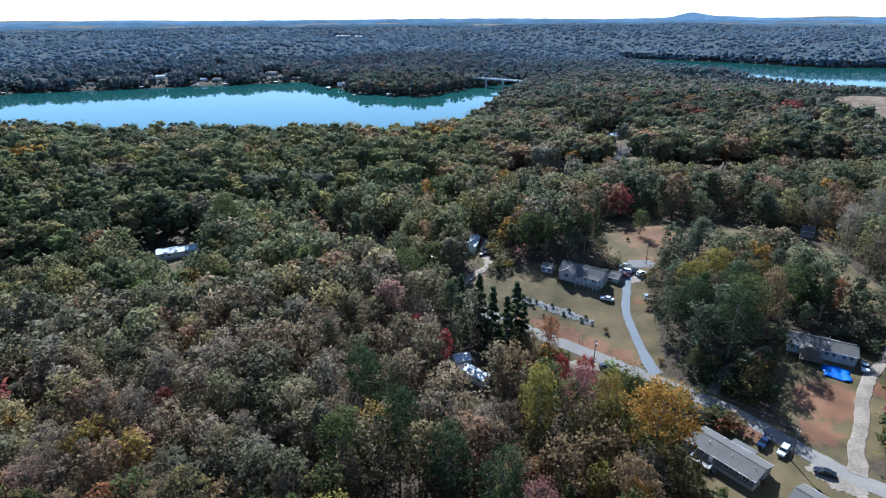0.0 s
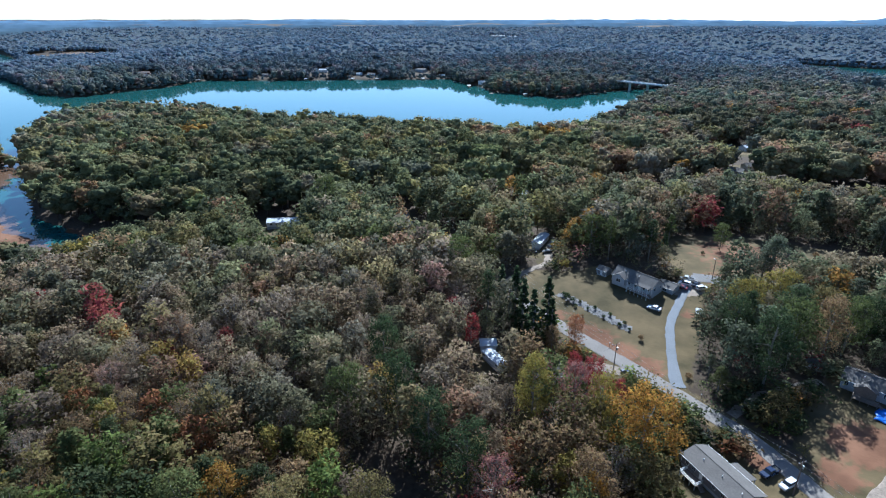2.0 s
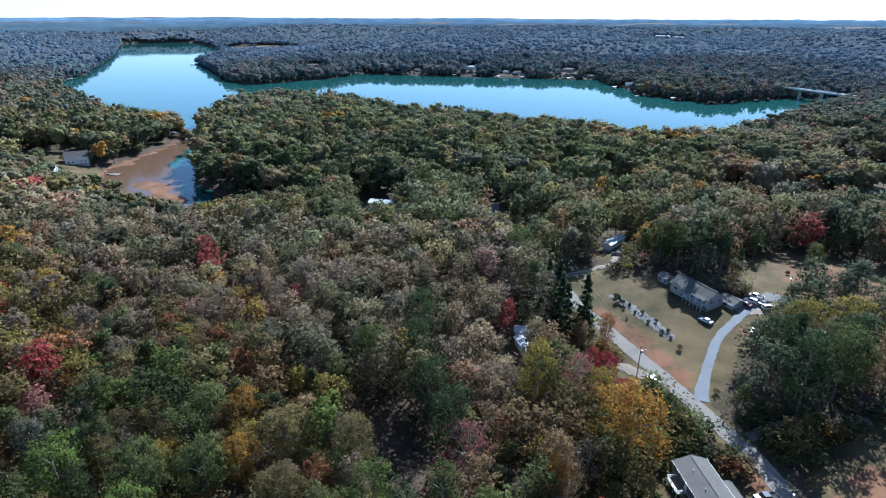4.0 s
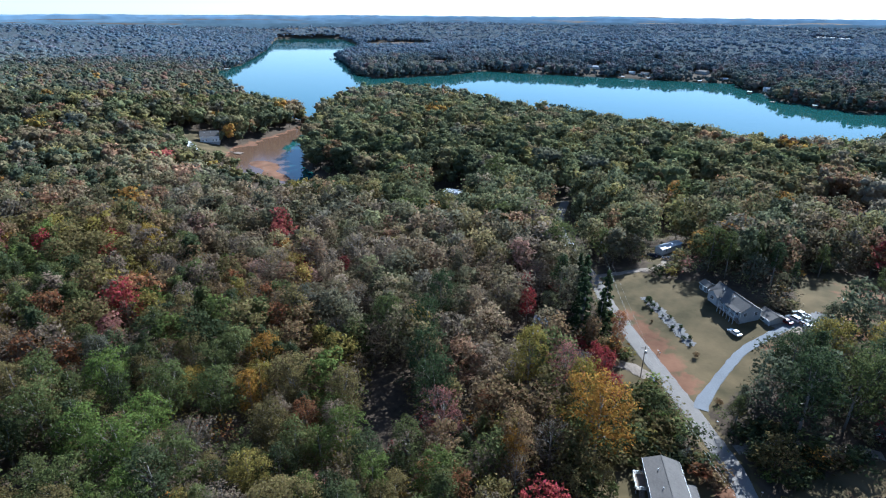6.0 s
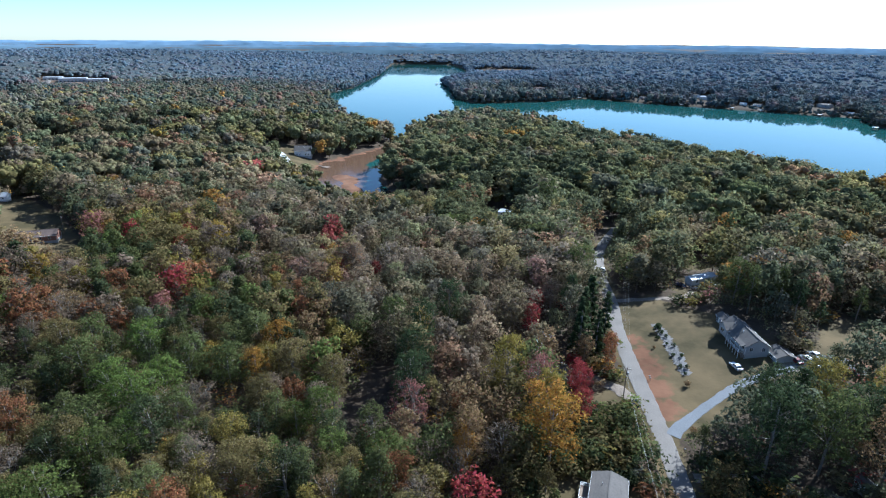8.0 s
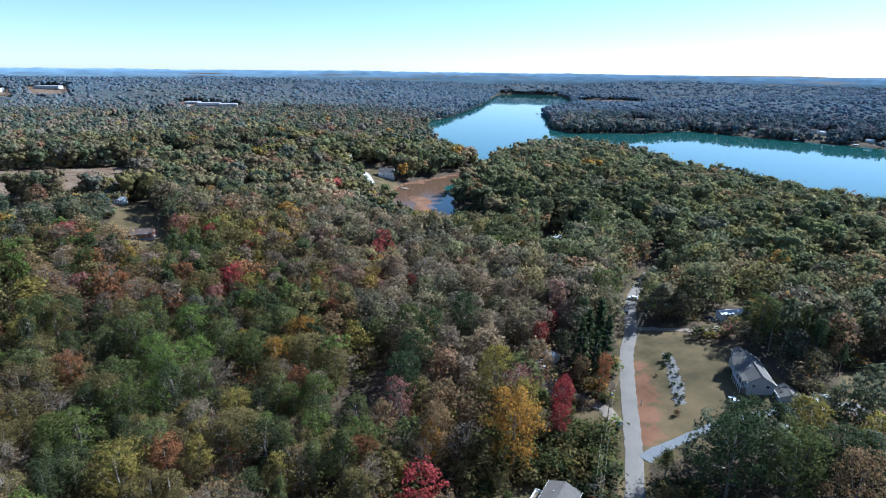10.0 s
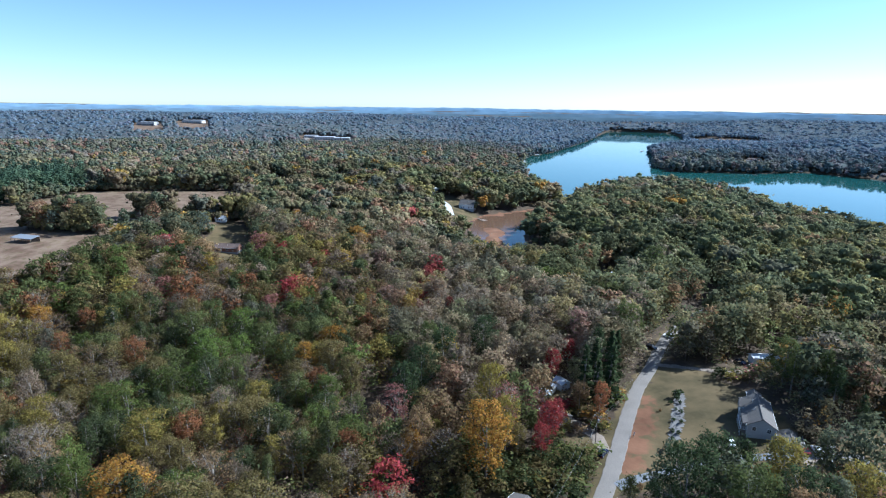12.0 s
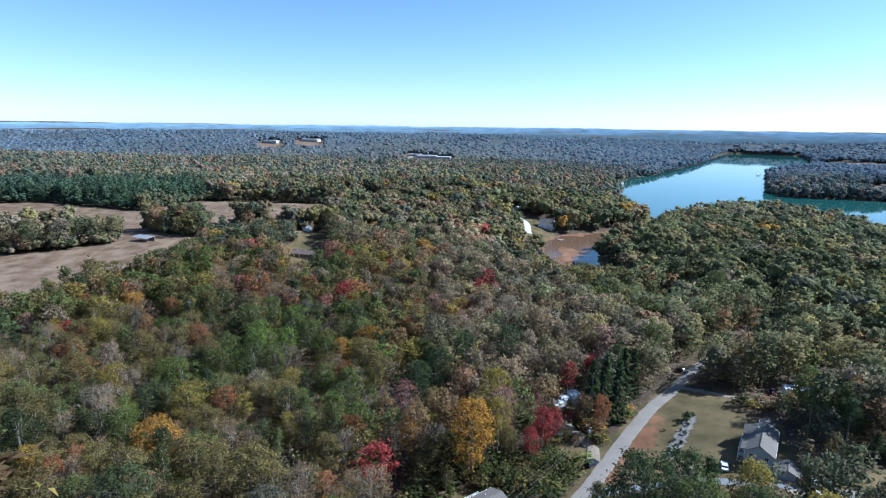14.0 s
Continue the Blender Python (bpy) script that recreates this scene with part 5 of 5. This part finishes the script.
def open_barn(x, y, yaw):
    z = ground_at(x, y)
    b = thing("pole_barn", pose(x, y, z, 0, 0, yaw), "open-sided pole barn with a grey metal roof in the pasture", "barn")
    v = [(-9, -3.6, 3.0), (9, -3.6, 3.0), (9, 3.6, 3.9), (-9, 3.6, 3.9)]
    v += [(p, q, r + 0.15) for p, q, r in v]
    piece("roof", v, [(3, 2, 1, 0), (4, 5, 6, 7), (0, 1, 5, 4), (1, 2, 6, 5), (2, 3, 7, 6), (3, 0, 4, 7)], M["steel"], b, "grey sheet-metal roof")
    for i in range(6):
        for sy, h in ((-3.3, 3.1), (3.3, 3.9)):
            part("post", box_bm(0.2, 0.2, h + 0.5, (-8.6 + i * 3.44, sy, -0.5)), M["wood"], b)
    part("wall", box_bm(17.4, 0.12, 3.2, (0, 3.2, 0.2)), M["wood"], b, "dark board back wall")
    return b


open_barn(-229, -128, 62)

for i, (x, y, yaw, L, wall, roof) in enumerate(FAR_HOUSES):
    words = {"white": "white-walled", "siding": "grey-sided", "siding_dark": "dark-sided", "brick": "brick"}[wall] + " house with a " + {"shingle": "grey shingle", "metal_white": "bright metal", "shingle_brown": "brown shingle"}[roof] + " roof among the trees"
    build_house("house", words, x, y, yaw, L, L * 0.55, 2.7 if i % 3 else 4.6, 1.9, wall, roof, front=tuple((k * L / 4, "window") for k in (-1, 0, 1)), vents=0, group="houses round the lake")


def long_building(x, y, yaw, L, W, h, roof="metal_white"):
    b = thing("commercial_building", pose(x, y, ground_at(x, y) - 1, 0, 0, yaw), "long flat-roofed pale commercial building in the distance", "building", "far commercial buildings")
    part("wall", box_bm(L, W, h, (0, 0, 0)), M["concrete"], b)
    part("roof", box_bm(L + 0.8, W + 0.8, 0.5, (0, 0, h)), M[roof], b)
    for k in range(int(L / 8)):
        part("window", box_bm(4, 0.3, 2.2, (-L / 2 + 5 + k * 8, -W / 2 - 0.1, 1.5)), M["glass"], b)


for x, y, yaw, L, W, h in COMMERCIAL:
    long_building(x, y, yaw, L, W, h)
for k in range(16):
    x, y = -1480 - 26 * (k % 4), 215 + 17 * (k // 2) + 5 * (k % 3)
    build_house("house", "grey-blue roofed townhouse in a distant row", x, y, 80, 15, 10, 5, 2.6, "white", "shingle", vents=0, group="distant townhouses")


ribbon("far_road", [(-640, 18), (-760, 16), (-880, 12)], 9, M["concrete"], "pale straight road through the far woods", "road", lift=0.6, thick=1.0)
ribbon("lake_drive", [(-400, 205), (-440, 208), (-470, 196), (-500, 204), (-540, 222)], 7, M["concrete"], "pale concrete drive at the lake house", "driveway", lift=0.5, thick=1.0)
ribbon("highway", [(-1500, 20), (-1640, 34), (-1740, 44), (-1800, 90)], 12, M["asphalt"], "wide pale highway in the distance", "road", lift=1.0, thick=2.0)


# ---- bridge, docks ----
def bridge():
    a, b = Vector((50, 1096, 0)), Vector((136, 1028, 0))
    L = (b - a).length
    c = (a + b) / 2
    br = thing("road_bridge", pose(c.x, c.y, -26, 0, 0, math.degrees(math.atan2(b.y - a.y, b.x - a.x))), "long pale concrete road bridge on piers over the lake", "bridge")
    part("bridge_deck", box_bm(L + 30, 10, 1.2, (0, 0, 20)), M["concrete"], br)
    for s in (-1, 1):
        part("parapet", box_bm(L + 30, 0.4, 1.1, (0, s * 4.8, 21.2)), M["white"], br, "white concrete parapet")
    for k in range(4):
        x = -L / 2 + L * k / 3
        part("pier", box_bm(1.0, 6, 24, (x, 0, -4)), M["concrete"], br)
        part("pier_cap", box_bm(2.2, 9.4, 1.2, (x, 0, 18.8)), M["concrete"], br)


bridge()


def dock(x, y, yaw, roofed):
    d = thing("boat_dock", pose(x, y, LAKE_Z, 0, 0, yaw), "small wooden boat dock " + ("with a pale roof " if roofed else "") + "at the lake shore", "dock", "docks along the lake")
    part("gangway", box_bm(12, 1.4, 0.2, (-9, 0, 0.5)), M["wood"], d)
    part("platform", box_bm(8, 6, 0.25, (0, 0, 0.4)), M["wood"], d)
    for sx in (-3.6, 3.6):
        for sy in (-2.6, 2.6):
            part("post", box_bm(0.2, 0.2, 4.6 if roofed else 1.6, (sx, sy, -1)), M["wood"], d)
    if roofed:
        part("roof", box_bm(9, 7, 0.3, (0, 0, 3.6)), M["metal_white"], d, "pale metal dock roof")


for x, y, yaw, roofed in ((-208, 1050, -90, True), (-150, 972, -90, False), (13, 610, 120, True), (20, 640, 150, False), (-1160, 600, 60, True), (-704, 412, 60, True), (-952, 492, 60, False), (-1275, 960, -60, True), (-420, 1122, -90, True), (-470, 1110, -90, True), (-560, 1080, -90, True), (-600, 1063, -90, False), (-330, 1150, -80, True), (-255, 1130, -60, False), (-760, 1000, -40, True), (-700, 1030, -70, False), (-90, 955, -80, True), (-1190, 620, 50, False), (-395, 240, 20, False), (790, 1560, -130, True)):
    dock(x, y, yaw, roofed)


# ---- vehicles ----
def slab(profile, y0, y1, y0t=None, y1t=None, zt=None):
    """A side profile (x, z) drawn across from y0 to y1, narrower above zt."""
    def side(lo, hi, z):
        return hi if zt is not None and z > zt else lo
    n = len(profile)
    v = [(x, side(y0, y0t, z), z) for x, z in profile] + [(x, side(y1, y1t, z), z) for x, z in profile]
    f = [tuple(range(n)), tuple(range(2 * n - 1, n - 1, -1))] + [((i + 1) % n, i, n + i, n + (i + 1) % n) for i in range(n)]
    return v, f


BODY = {
    "sedan": ([(-2.35, 0.35), (-2.4, 0.8), (-2.2, 0.95), (-1.6, 1.0), (1.0, 0.95), (2.2, 0.78), (2.38, 0.6), (2.35, 0.32)], [(-1.75, 0.98), (-1.1, 1.42), (0.25, 1.44), (1.05, 0.96)], 4.8),
    "suv": ([(-2.3, 0.42), (-2.36, 1.05), (-2.2, 1.12), (1.0, 1.08), (2.15, 0.98), (2.35, 0.75), (2.32, 0.4)], [(-2.2, 1.1), (-2.0, 1.72), (0.35, 1.76), (1.1, 1.08)], 4.7),
    "pickup": ([(-2.8, 0.5), (-2.84, 1.1), (1.3, 1.12), (2.55, 1.02), (2.75, 0.8), (2.72, 0.45)], [(-0.9, 1.1), (-0.75, 1.78), (0.75, 1.8), (1.4, 1.1)], 5.6)}


def vehicle(style, x, y, heading, paint, label, z=None, group=""):
    """A parked car; heading in degrees from +x."""
    low, cab, L = BODY[style]
    c = thing({"sedan": "sedan_car", "suv": "suv_car", "pickup": "pickup_truck"}[style], pose(x, y, (ground_at(x, y) if z is None else z) + 0.08, 0, 0, heading), label, "truck" if style == "pickup" else "car", group)
    hw = 0.98 if style == "pickup" else 0.92
    piece("body", *slab(low, -hw, hw), M[paint], c)
    piece("cabin", *slab(cab, -hw * 0.96, hw * 0.96, -hw * 0.78, hw * 0.78, 1.2), M["glass"], c, "dark glazed cabin")
    tx0, tz0 = cab[1]
    tx1, tz1 = cab[2]
    piece("roof", *slab([(tx0 - 0.08, tz0 - 0.03), (tx0, tz0 + 0.05), (tx1, tz1 + 0.05), (tx1 + 0.1, tz1 - 0.03)], -hw * 0.8, hw * 0.8), M[paint], c)
    for s in (-1, 1):
        piece("pillar", *slab([(tx0 - 0.2, tz0 - 0.2), (tx0, tz0), (tx0 + 0.25, tz0), (tx0 + 0.1, 1.05)], s * hw * 0.86 - 0.04, s * hw * 0.86 + 0.04), M[paint], c)
        part("headlight", box_bm(0.1, 0.34, 0.16, (low[-2][0] - 0.05, s * hw * 0.72, 0.62)), M["lamp_glass"], c, "clear headlight")
        part("tail_light", box_bm(0.08, 0.2, 0.22, (low[1][0], s * hw * 0.8, 0.72)), M["tail"], c, "red tail light")
        part("mirror", box_bm(0.14, 0.2, 0.14, (cab[3][0] - 0.25, s * (hw + 0.1), 1.02)), M[paint], c)
        for wx in (-L * 0.29, L * 0.3):
            w = part("wheel", cyl_bm(0.36, 0.24, (wx, s * (hw - 0.1), 0.34), "Y"), M["rubber"], c)
            part("rim", cyl_bm(0.21, 0.26, (wx, s * (hw - 0.08), 0.34), "Y", 10), M["rim"], w)
    part("bumper", box_bm(0.14, hw * 1.9, 0.22, (low[-1][0] + 0.02, 0, 0.38), 0.03), M["rubber"] if paint != "paint_white" else M["paint_silver"], c)
    part("bumper", box_bm(0.14, hw * 1.9, 0.22, (low[0][0] - 0.02, 0, 0.4), 0.03), M["rubber"] if paint != "paint_white" else M["paint_silver"], c)
    if style == "pickup":
        part("bed_liner", box_bm(1.75, hw * 1.7, 0.06, (-1.85, 0, 1.11)), M["rubber"], c, "open black truck bed")
        for s in (-1, 1):
            part("bed_side", box_bm(1.9, 0.1, 0.22, (-1.85, s * (hw - 0.06), 1.1)), M[paint], c)
        part("tailgate", box_bm(0.1, hw * 1.9, 0.24, (-2.76, 0, 1.1)), M[paint], c)
    return c


vehicle("suv", 87.4, 113.9, 222, "paint_white", "white utility car parked beside a power pole")
vehicle("pickup", 84.2, 117.2, 220, "paint_blue", "dark blue pickup truck parked on the verge")
vehicle("sedan", 93.3, 106.3, 150, "paint_black", "black car parked on pale gravel at the roadside")
vehicle("sedan", 60.6, 186.2, 155, "paint_white", "white sedan parked on the lawn")
vehicle("sedan", 71.0, 201.8, 160, "paint_red", "dark red car on the driveway turning place")
vehicle("suv", 72.6, 204.8, 160, "paint_white", "white utility car on the driveway turning place")
vehicle("pickup", 73.6, 208.6, 165, "paint_silver", "silver pickup truck at the edge of the field")
vehicle("sedan", 76.8, 205.4, 60, "paint_black", "dark car on the driveway turning place")
vehicle("suv", 78.6, 202.8, 30, "paint_white", "small white car beside the driveway")
vehicle("sedan", 75.6, 187.0, 80, "paint_silver", "small silver car parked on the verge")
vehicle("suv", 51.1, 149.7, 127, "paint_blue", "dark blue utility car parked beside the road")
vehicle("suv", -26.2, 222.6, 215, "paint_white", "white utility car parked beside the road in the shade")
vehicle("suv", -14.4, 206.8, 30, "paint_black", "dark car parked under the roadside trees")
vehicle("pickup", 129.2, 145.6, 240, "paint_white", "white pickup truck parked beside the house")
vehicle("pickup", 19.6, 238.6, 70, "paint_white", "white pickup truck on the dirt drive")
vehicle("sedan", 18.0, 230.0, 190, "paint_black", "black car on the dirt drive")
vehicle("sedan", 11.0, 230.5, 175, "paint_blue", "dark blue car beside the mobile home")
vehicle("suv", 23.0, 233.0, 100, "paint_black", "black utility car on the dirt drive")


# ---- poles and wires ----
def utility_pole(x, y, h, yaw, arm=True, label="dark wooden utility pole with a crossarm"):
    z = ground_at(x, y)
    p = thing("utility_pole", pose(x, y, z, 0, 0, yaw), label, "pole", "utility poles")
    part("shaft", cyl_bm(0.17, h + 0.8, (0, 0, h / 2 - 0.4), sides=10, r2=0.11), M["pole"], p)
    if arm:
        part("crossarm", box_bm(2.4, 0.12, 0.14, (0, 0.14, h - 0.7)), M["wood"], p)
        for k in (-1.05, 0, 1.05):
            part("insulator", cyl_bm(0.06, 0.22, (k, 0.14, h - 0.45), sides=8), M["white"], p)
        part("transformer", cyl_bm(0.26, 0.9, (0.42, 0, h - 2.0), sides=12), M["steel"], p, "grey can transformer")
    else:
        part("lamp_arm", box_bm(1.4, 0.08, 0.08, (0.7, 0, h - 0.5)), M["steel"], p)
        part("lamp_head", box_bm(0.6, 0.3, 0.16, (1.5, 0, h - 0.6), 0.03), M["steel"], p, "grey yard lamp")
    return Vector((x, y, z + h - 0.4))


tops = [utility_pole(x, y, h, yaw) for x, y, h, yaw in ((118, 75, 11, 40), (88.0, 111.5, 10.5, 35), (46.8, 149.3, 11.5, 40), (-5.4, 213.5, 11, 45), (-44, 262, 11, 30))]
utility_pole(83.5, 212.5, 8.5, 100, False, "wooden pole with a yard lamp at the field's edge")
utility_pole(133, 158, 9, 20, False, "wooden pole with a yard lamp behind the house")
utility_pole(-216, 14, 10, 20, False, "wooden pole standing before the brick house")


def wire(a, b, sag, shift):
    pts = []
    side = Vector((b.y - a.y, a.x - b.x, 0)).normalized() * shift
    for k in range(17):
        t = k / 16
        p = a.lerp(b, t) + side
        p.z -= sag * 4 * t * (1 - t)
        pts.append(p)
    v, f = tube(pts, [0.017] * 17, 4)
    tagged(new("power_wire", mesh_from("power_wire", v, f, M["wire"])), "thin sagging power wire strung between poles", "wire", "power wires")


for a, b in zip(tops, tops[1:]):
    for shift in (-0.9, 0.9):
        wire(a, b, 1.3, shift)
    wire(a - Vector((0, 0, 2.2)), b - Vector((0, 0, 2.2)), 1.6, 0.1)
wire(tops[2], Vector((31, 146, 1.5)), 0.8, 0.0)
wire(tops[3], Vector((12, 236, 7.5)), 0.8, 0.0)


# ---- the yards ----
def ground_patch(name, pts, mat, label, category, lift=0.09, kind="structure"):
    """A flat-lying patch that follows the ground, with an uneven edge."""
    poly = np.array(pts, float)
    lo, hi = poly.min(0), poly.max(0)
    step = 0.8
    xs, ys = np.arange(lo[0], hi[0], step), np.arange(lo[1], hi[1], step)
    X, Y = np.meshgrid(xs, ys)
    inside = poly_distance(X, Y, poly) + (vnoise(X, Y, 1.5, 9) - 0.5) * 1.2 < 0
    verts, faces, known = [], [], {}
    Z = height(X, Y)

    def vid(j, i):
        if (j, i) not in known:
            known[(j, i)] = len(verts)
            verts.append((X[j, i], Y[j, i], Z[j, i] + lift))
        return known[(j, i)]
    for j in range(len(ys) - 1):
        for i in range(len(xs) - 1):
            if inside[j, i]:
                faces.append((vid(j, i), vid(j, i + 1), vid(j + 1, i + 1), vid(j + 1, i)))
    return tagged(new(name, mesh_from(name, verts, faces, mat, True)), label, category, kind=kind)


ground_patch("rock_bed", [(25, 191), (27.2, 193.2), (41.4, 183.4), (53.2, 173.8), (51.3, 171.2), (38.6, 181)], M["gravel"], "pale gravel planting bed on the lawn", "gravel bed")
ground_patch("turning_place", [(66, 197), (70, 203), (74, 208), (80, 208), (80, 201), (73, 196)], M["dirt"], "pale gravel turning place at the house", "gravel")
ground_patch("gravel_pad", [(75, 209), (76, 215), (85, 216), (88, 211), (83, 208)], M["gravel"], "round grey gravel pad at the field's edge", "gravel pad")
ground_patch("roadside_gravel", [(90, 108), (95, 110), (101, 101), (97, 97), (92, 102)], M["dirt"], "pale gravel parking beside the road", "gravel")

stone_proto = []
for i in range(3):
    rng2 = random.Random(i)
    bm = bmesh.new()
    bmesh.ops.create_icosphere(bm, subdivisions=1, radius=0.4)
    for v in bm.verts:
        v.co *= rng2.uniform(0.65, 1.2)
        v.co.z *= 0.65
    me = bpy.data.meshes.new("stone")
    bm.to_mesh(me)
    bm.free()
    me.materials.append(M["stone"])
    stone_proto.append(me)
rng2 = random.Random(3)
bed = bpy.data.objects["rock_bed"]
for i in range(130):
    t, s = rng2.random(), rng2.uniform(-1.2, 1.2)
    x, y = 26 + 26 * t + s * 0.6, 192 - 20 * t + s * 0.8 + 1.2 * math.sin(t * 3.1)
    ob = new("stone", stone_proto[i % 3])
    ob.matrix_world = pose(x, y, ground_at(x, y) + 0.15, 0, 0, rng2.uniform(0, 360)) @ Matrix.Scale(rng2.uniform(0.35, 0.85), 4)
    ob.parent = bed


def shrub(x, y, r, tint, label, seed=0, tall=1.0):
    rng = np.random.default_rng(seed + 50)
    lumps = round_lumps(rng, 9, r, r * 0.1, r * 1.5 * tall, 0.5)
    p, d = lump_points(rng, 260, lumps)
    s = thing("shrub", pose(x, y, ground_at(x, y) - 0.05), label, "shrub", "shrubs in the yards")
    tri, lean = leaf_triangles(rng, p, d, r * 0.17)
    crown = new("foliage", soup("foliage", tri, M["leaf"], normals=lean))
    crown.parent = s
    crown.color = (*TINTS[tint], 1)
    part("stem", cyl_bm(r * 0.06, r * 0.9, (0, 0, r * 0.4), sides=6), M["bark"], s)


for i, (x, y, r) in enumerate(((29.5, 188.8, 1.7), (31.8, 187.6, 1.2), (28.2, 191.6, 1.1), (34.5, 187.0, 0.8), (37.5, 183.2, 0.7), (40, 183.6, 0.9), (43.2, 178.6, 0.8), (45.4, 180.0, 0.9), (48.6, 174.8, 0.9), (50.4, 175.8, 0.9), (52, 172.6, 0.7), (33, 184.4, 0.8))):
    shrub(x, y, r, "dark green", "small dark green shrub in the gravel bed", i)
for i, (x, y, r, tint) in enumerate(((35.8, 178.6, 0.7, "tan"), (55.6, 168.2, 1.2, "tan"), (69, 151.5, 1.2, "tan"), (116, 110, 2.2, "bright green"), (113, 108, 1.6, "bright green"), (77.5, 104.5, 0.9, "tan"), (62, 105, 2.0, "green"), (66, 101.5, 1.8, "green"), (83, 236, 1.0, "dark green"), (73, 244, 0.9, "olive"), (130, 249, 1.6, "tan"))):
    shrub(x, y, r, tint, tint + " shrub in the grass", 20 + i)

# the blue tarpaulin
v, f = [], []
for j in range(9):
    for i in range(13):
        u, w = i / 12, j / 8
        x = 119.6 + 7.4 * (u - 0.5) * 0.86 + 6.4 * (w - 0.5) * 0.5
        y = 143.6 - 7.4 * (u - 0.5) * 0.5 + 6.4 * (w - 0.5) * 0.86
        wob = 0.18 * math.sin(9 * u + 3 * w) * math.sin(7 * w + 2 * u) + 0.1 * math.sin(17 * u)
        v.append((x + 0.4 * math.sin(8 * w), y + 0.3 * math.sin(7 * u), ground_at(x, y) + 0.32 + wob))
for j in range(8):
    for i in range(12):
        a = j * 13 + i
        f.append((a, a + 1, a + 14, a + 13))
tarp = new("tarpaulin", mesh_from("tarpaulin", v, f, M["tarp"], True))
sol = tarp.modifiers.new("thickness", "SOLIDIFY")
sol.thickness = 0.04
tagged(tarp, "crumpled bright blue tarpaulin spread on the grass", "tarpaulin")


def mailbox(x, y, yaw):
    b = thing("mailbox", pose(x, y, ground_at(x, y), 0, 0, yaw), "roadside mailbox on a wooden post", "mailbox")
    part("post", box_bm(0.12, 0.12, 1.1, (0, 0, -0.1)), M["wood"], b)
    part("box", box_bm(0.5, 0.24, 0.28, (0, 0, 1.0), 0.05), M["steel"], b)
    part("flag", box_bm(0.03, 0.02, 0.2, (0.1, 0.14, 1.2)), M["tail"], b, "small red flag")


for x, y in ((45.6, 163.4), (46.4, 162.7), (88.4, 126.2), (71.8, 143.4)):
    mailbox(x, y, 40)


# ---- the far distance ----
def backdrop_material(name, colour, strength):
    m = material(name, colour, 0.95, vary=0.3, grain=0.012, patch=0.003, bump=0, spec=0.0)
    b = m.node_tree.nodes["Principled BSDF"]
    # the ridge glows in its own colour, standing in for sunlit haze
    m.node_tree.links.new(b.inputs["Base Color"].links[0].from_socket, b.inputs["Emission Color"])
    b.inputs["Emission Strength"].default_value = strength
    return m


def ridge(i, r, foot, top, colour, strength):
    """A wooded ridge far off, all round the view, with an uneven skyline."""
    verts, faces = [], []
    n = 520
    a = np.radians(np.linspace(-75, 165, n))
    x, y = 100 - np.sin(a) * r, 50 + np.cos(a) * r
    crest = top + (vnoise(a * 100, a * 0, 9, 20 + i) - 0.5) * 14 + (vnoise(a * 100, a * 0, 1.6, 30 + i) - 0.5) * 5 + (vnoise(a * 1000, a * 0, 2.2, 40 + i) - 0.5) * 5
    crest = crest + (30 * np.exp(-((a + 0.372) / 0.022) ** 2) + 9 * np.exp(-((a + 0.40) / 0.07) ** 2) if i == 4 else 0)
    for k in range(n):
        verts += [(x[k], y[k], foot), (x[k] * 1.004, y[k] * 1.004, (foot + crest[k]) / 2), (x[k] * 1.012, y[k] * 1.012, crest[k])]
    for k in range(n - 1):
        faces += [(3 * k, 3 * k + 3, 3 * k + 4, 3 * k + 1), (3 * k + 1, 3 * k + 4, 3 * k + 5, 3 * k + 2)]
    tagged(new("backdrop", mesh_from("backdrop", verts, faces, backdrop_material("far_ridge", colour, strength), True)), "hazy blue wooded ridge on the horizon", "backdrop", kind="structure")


# haze put into colour and glow: bluer and brighter with each ridge
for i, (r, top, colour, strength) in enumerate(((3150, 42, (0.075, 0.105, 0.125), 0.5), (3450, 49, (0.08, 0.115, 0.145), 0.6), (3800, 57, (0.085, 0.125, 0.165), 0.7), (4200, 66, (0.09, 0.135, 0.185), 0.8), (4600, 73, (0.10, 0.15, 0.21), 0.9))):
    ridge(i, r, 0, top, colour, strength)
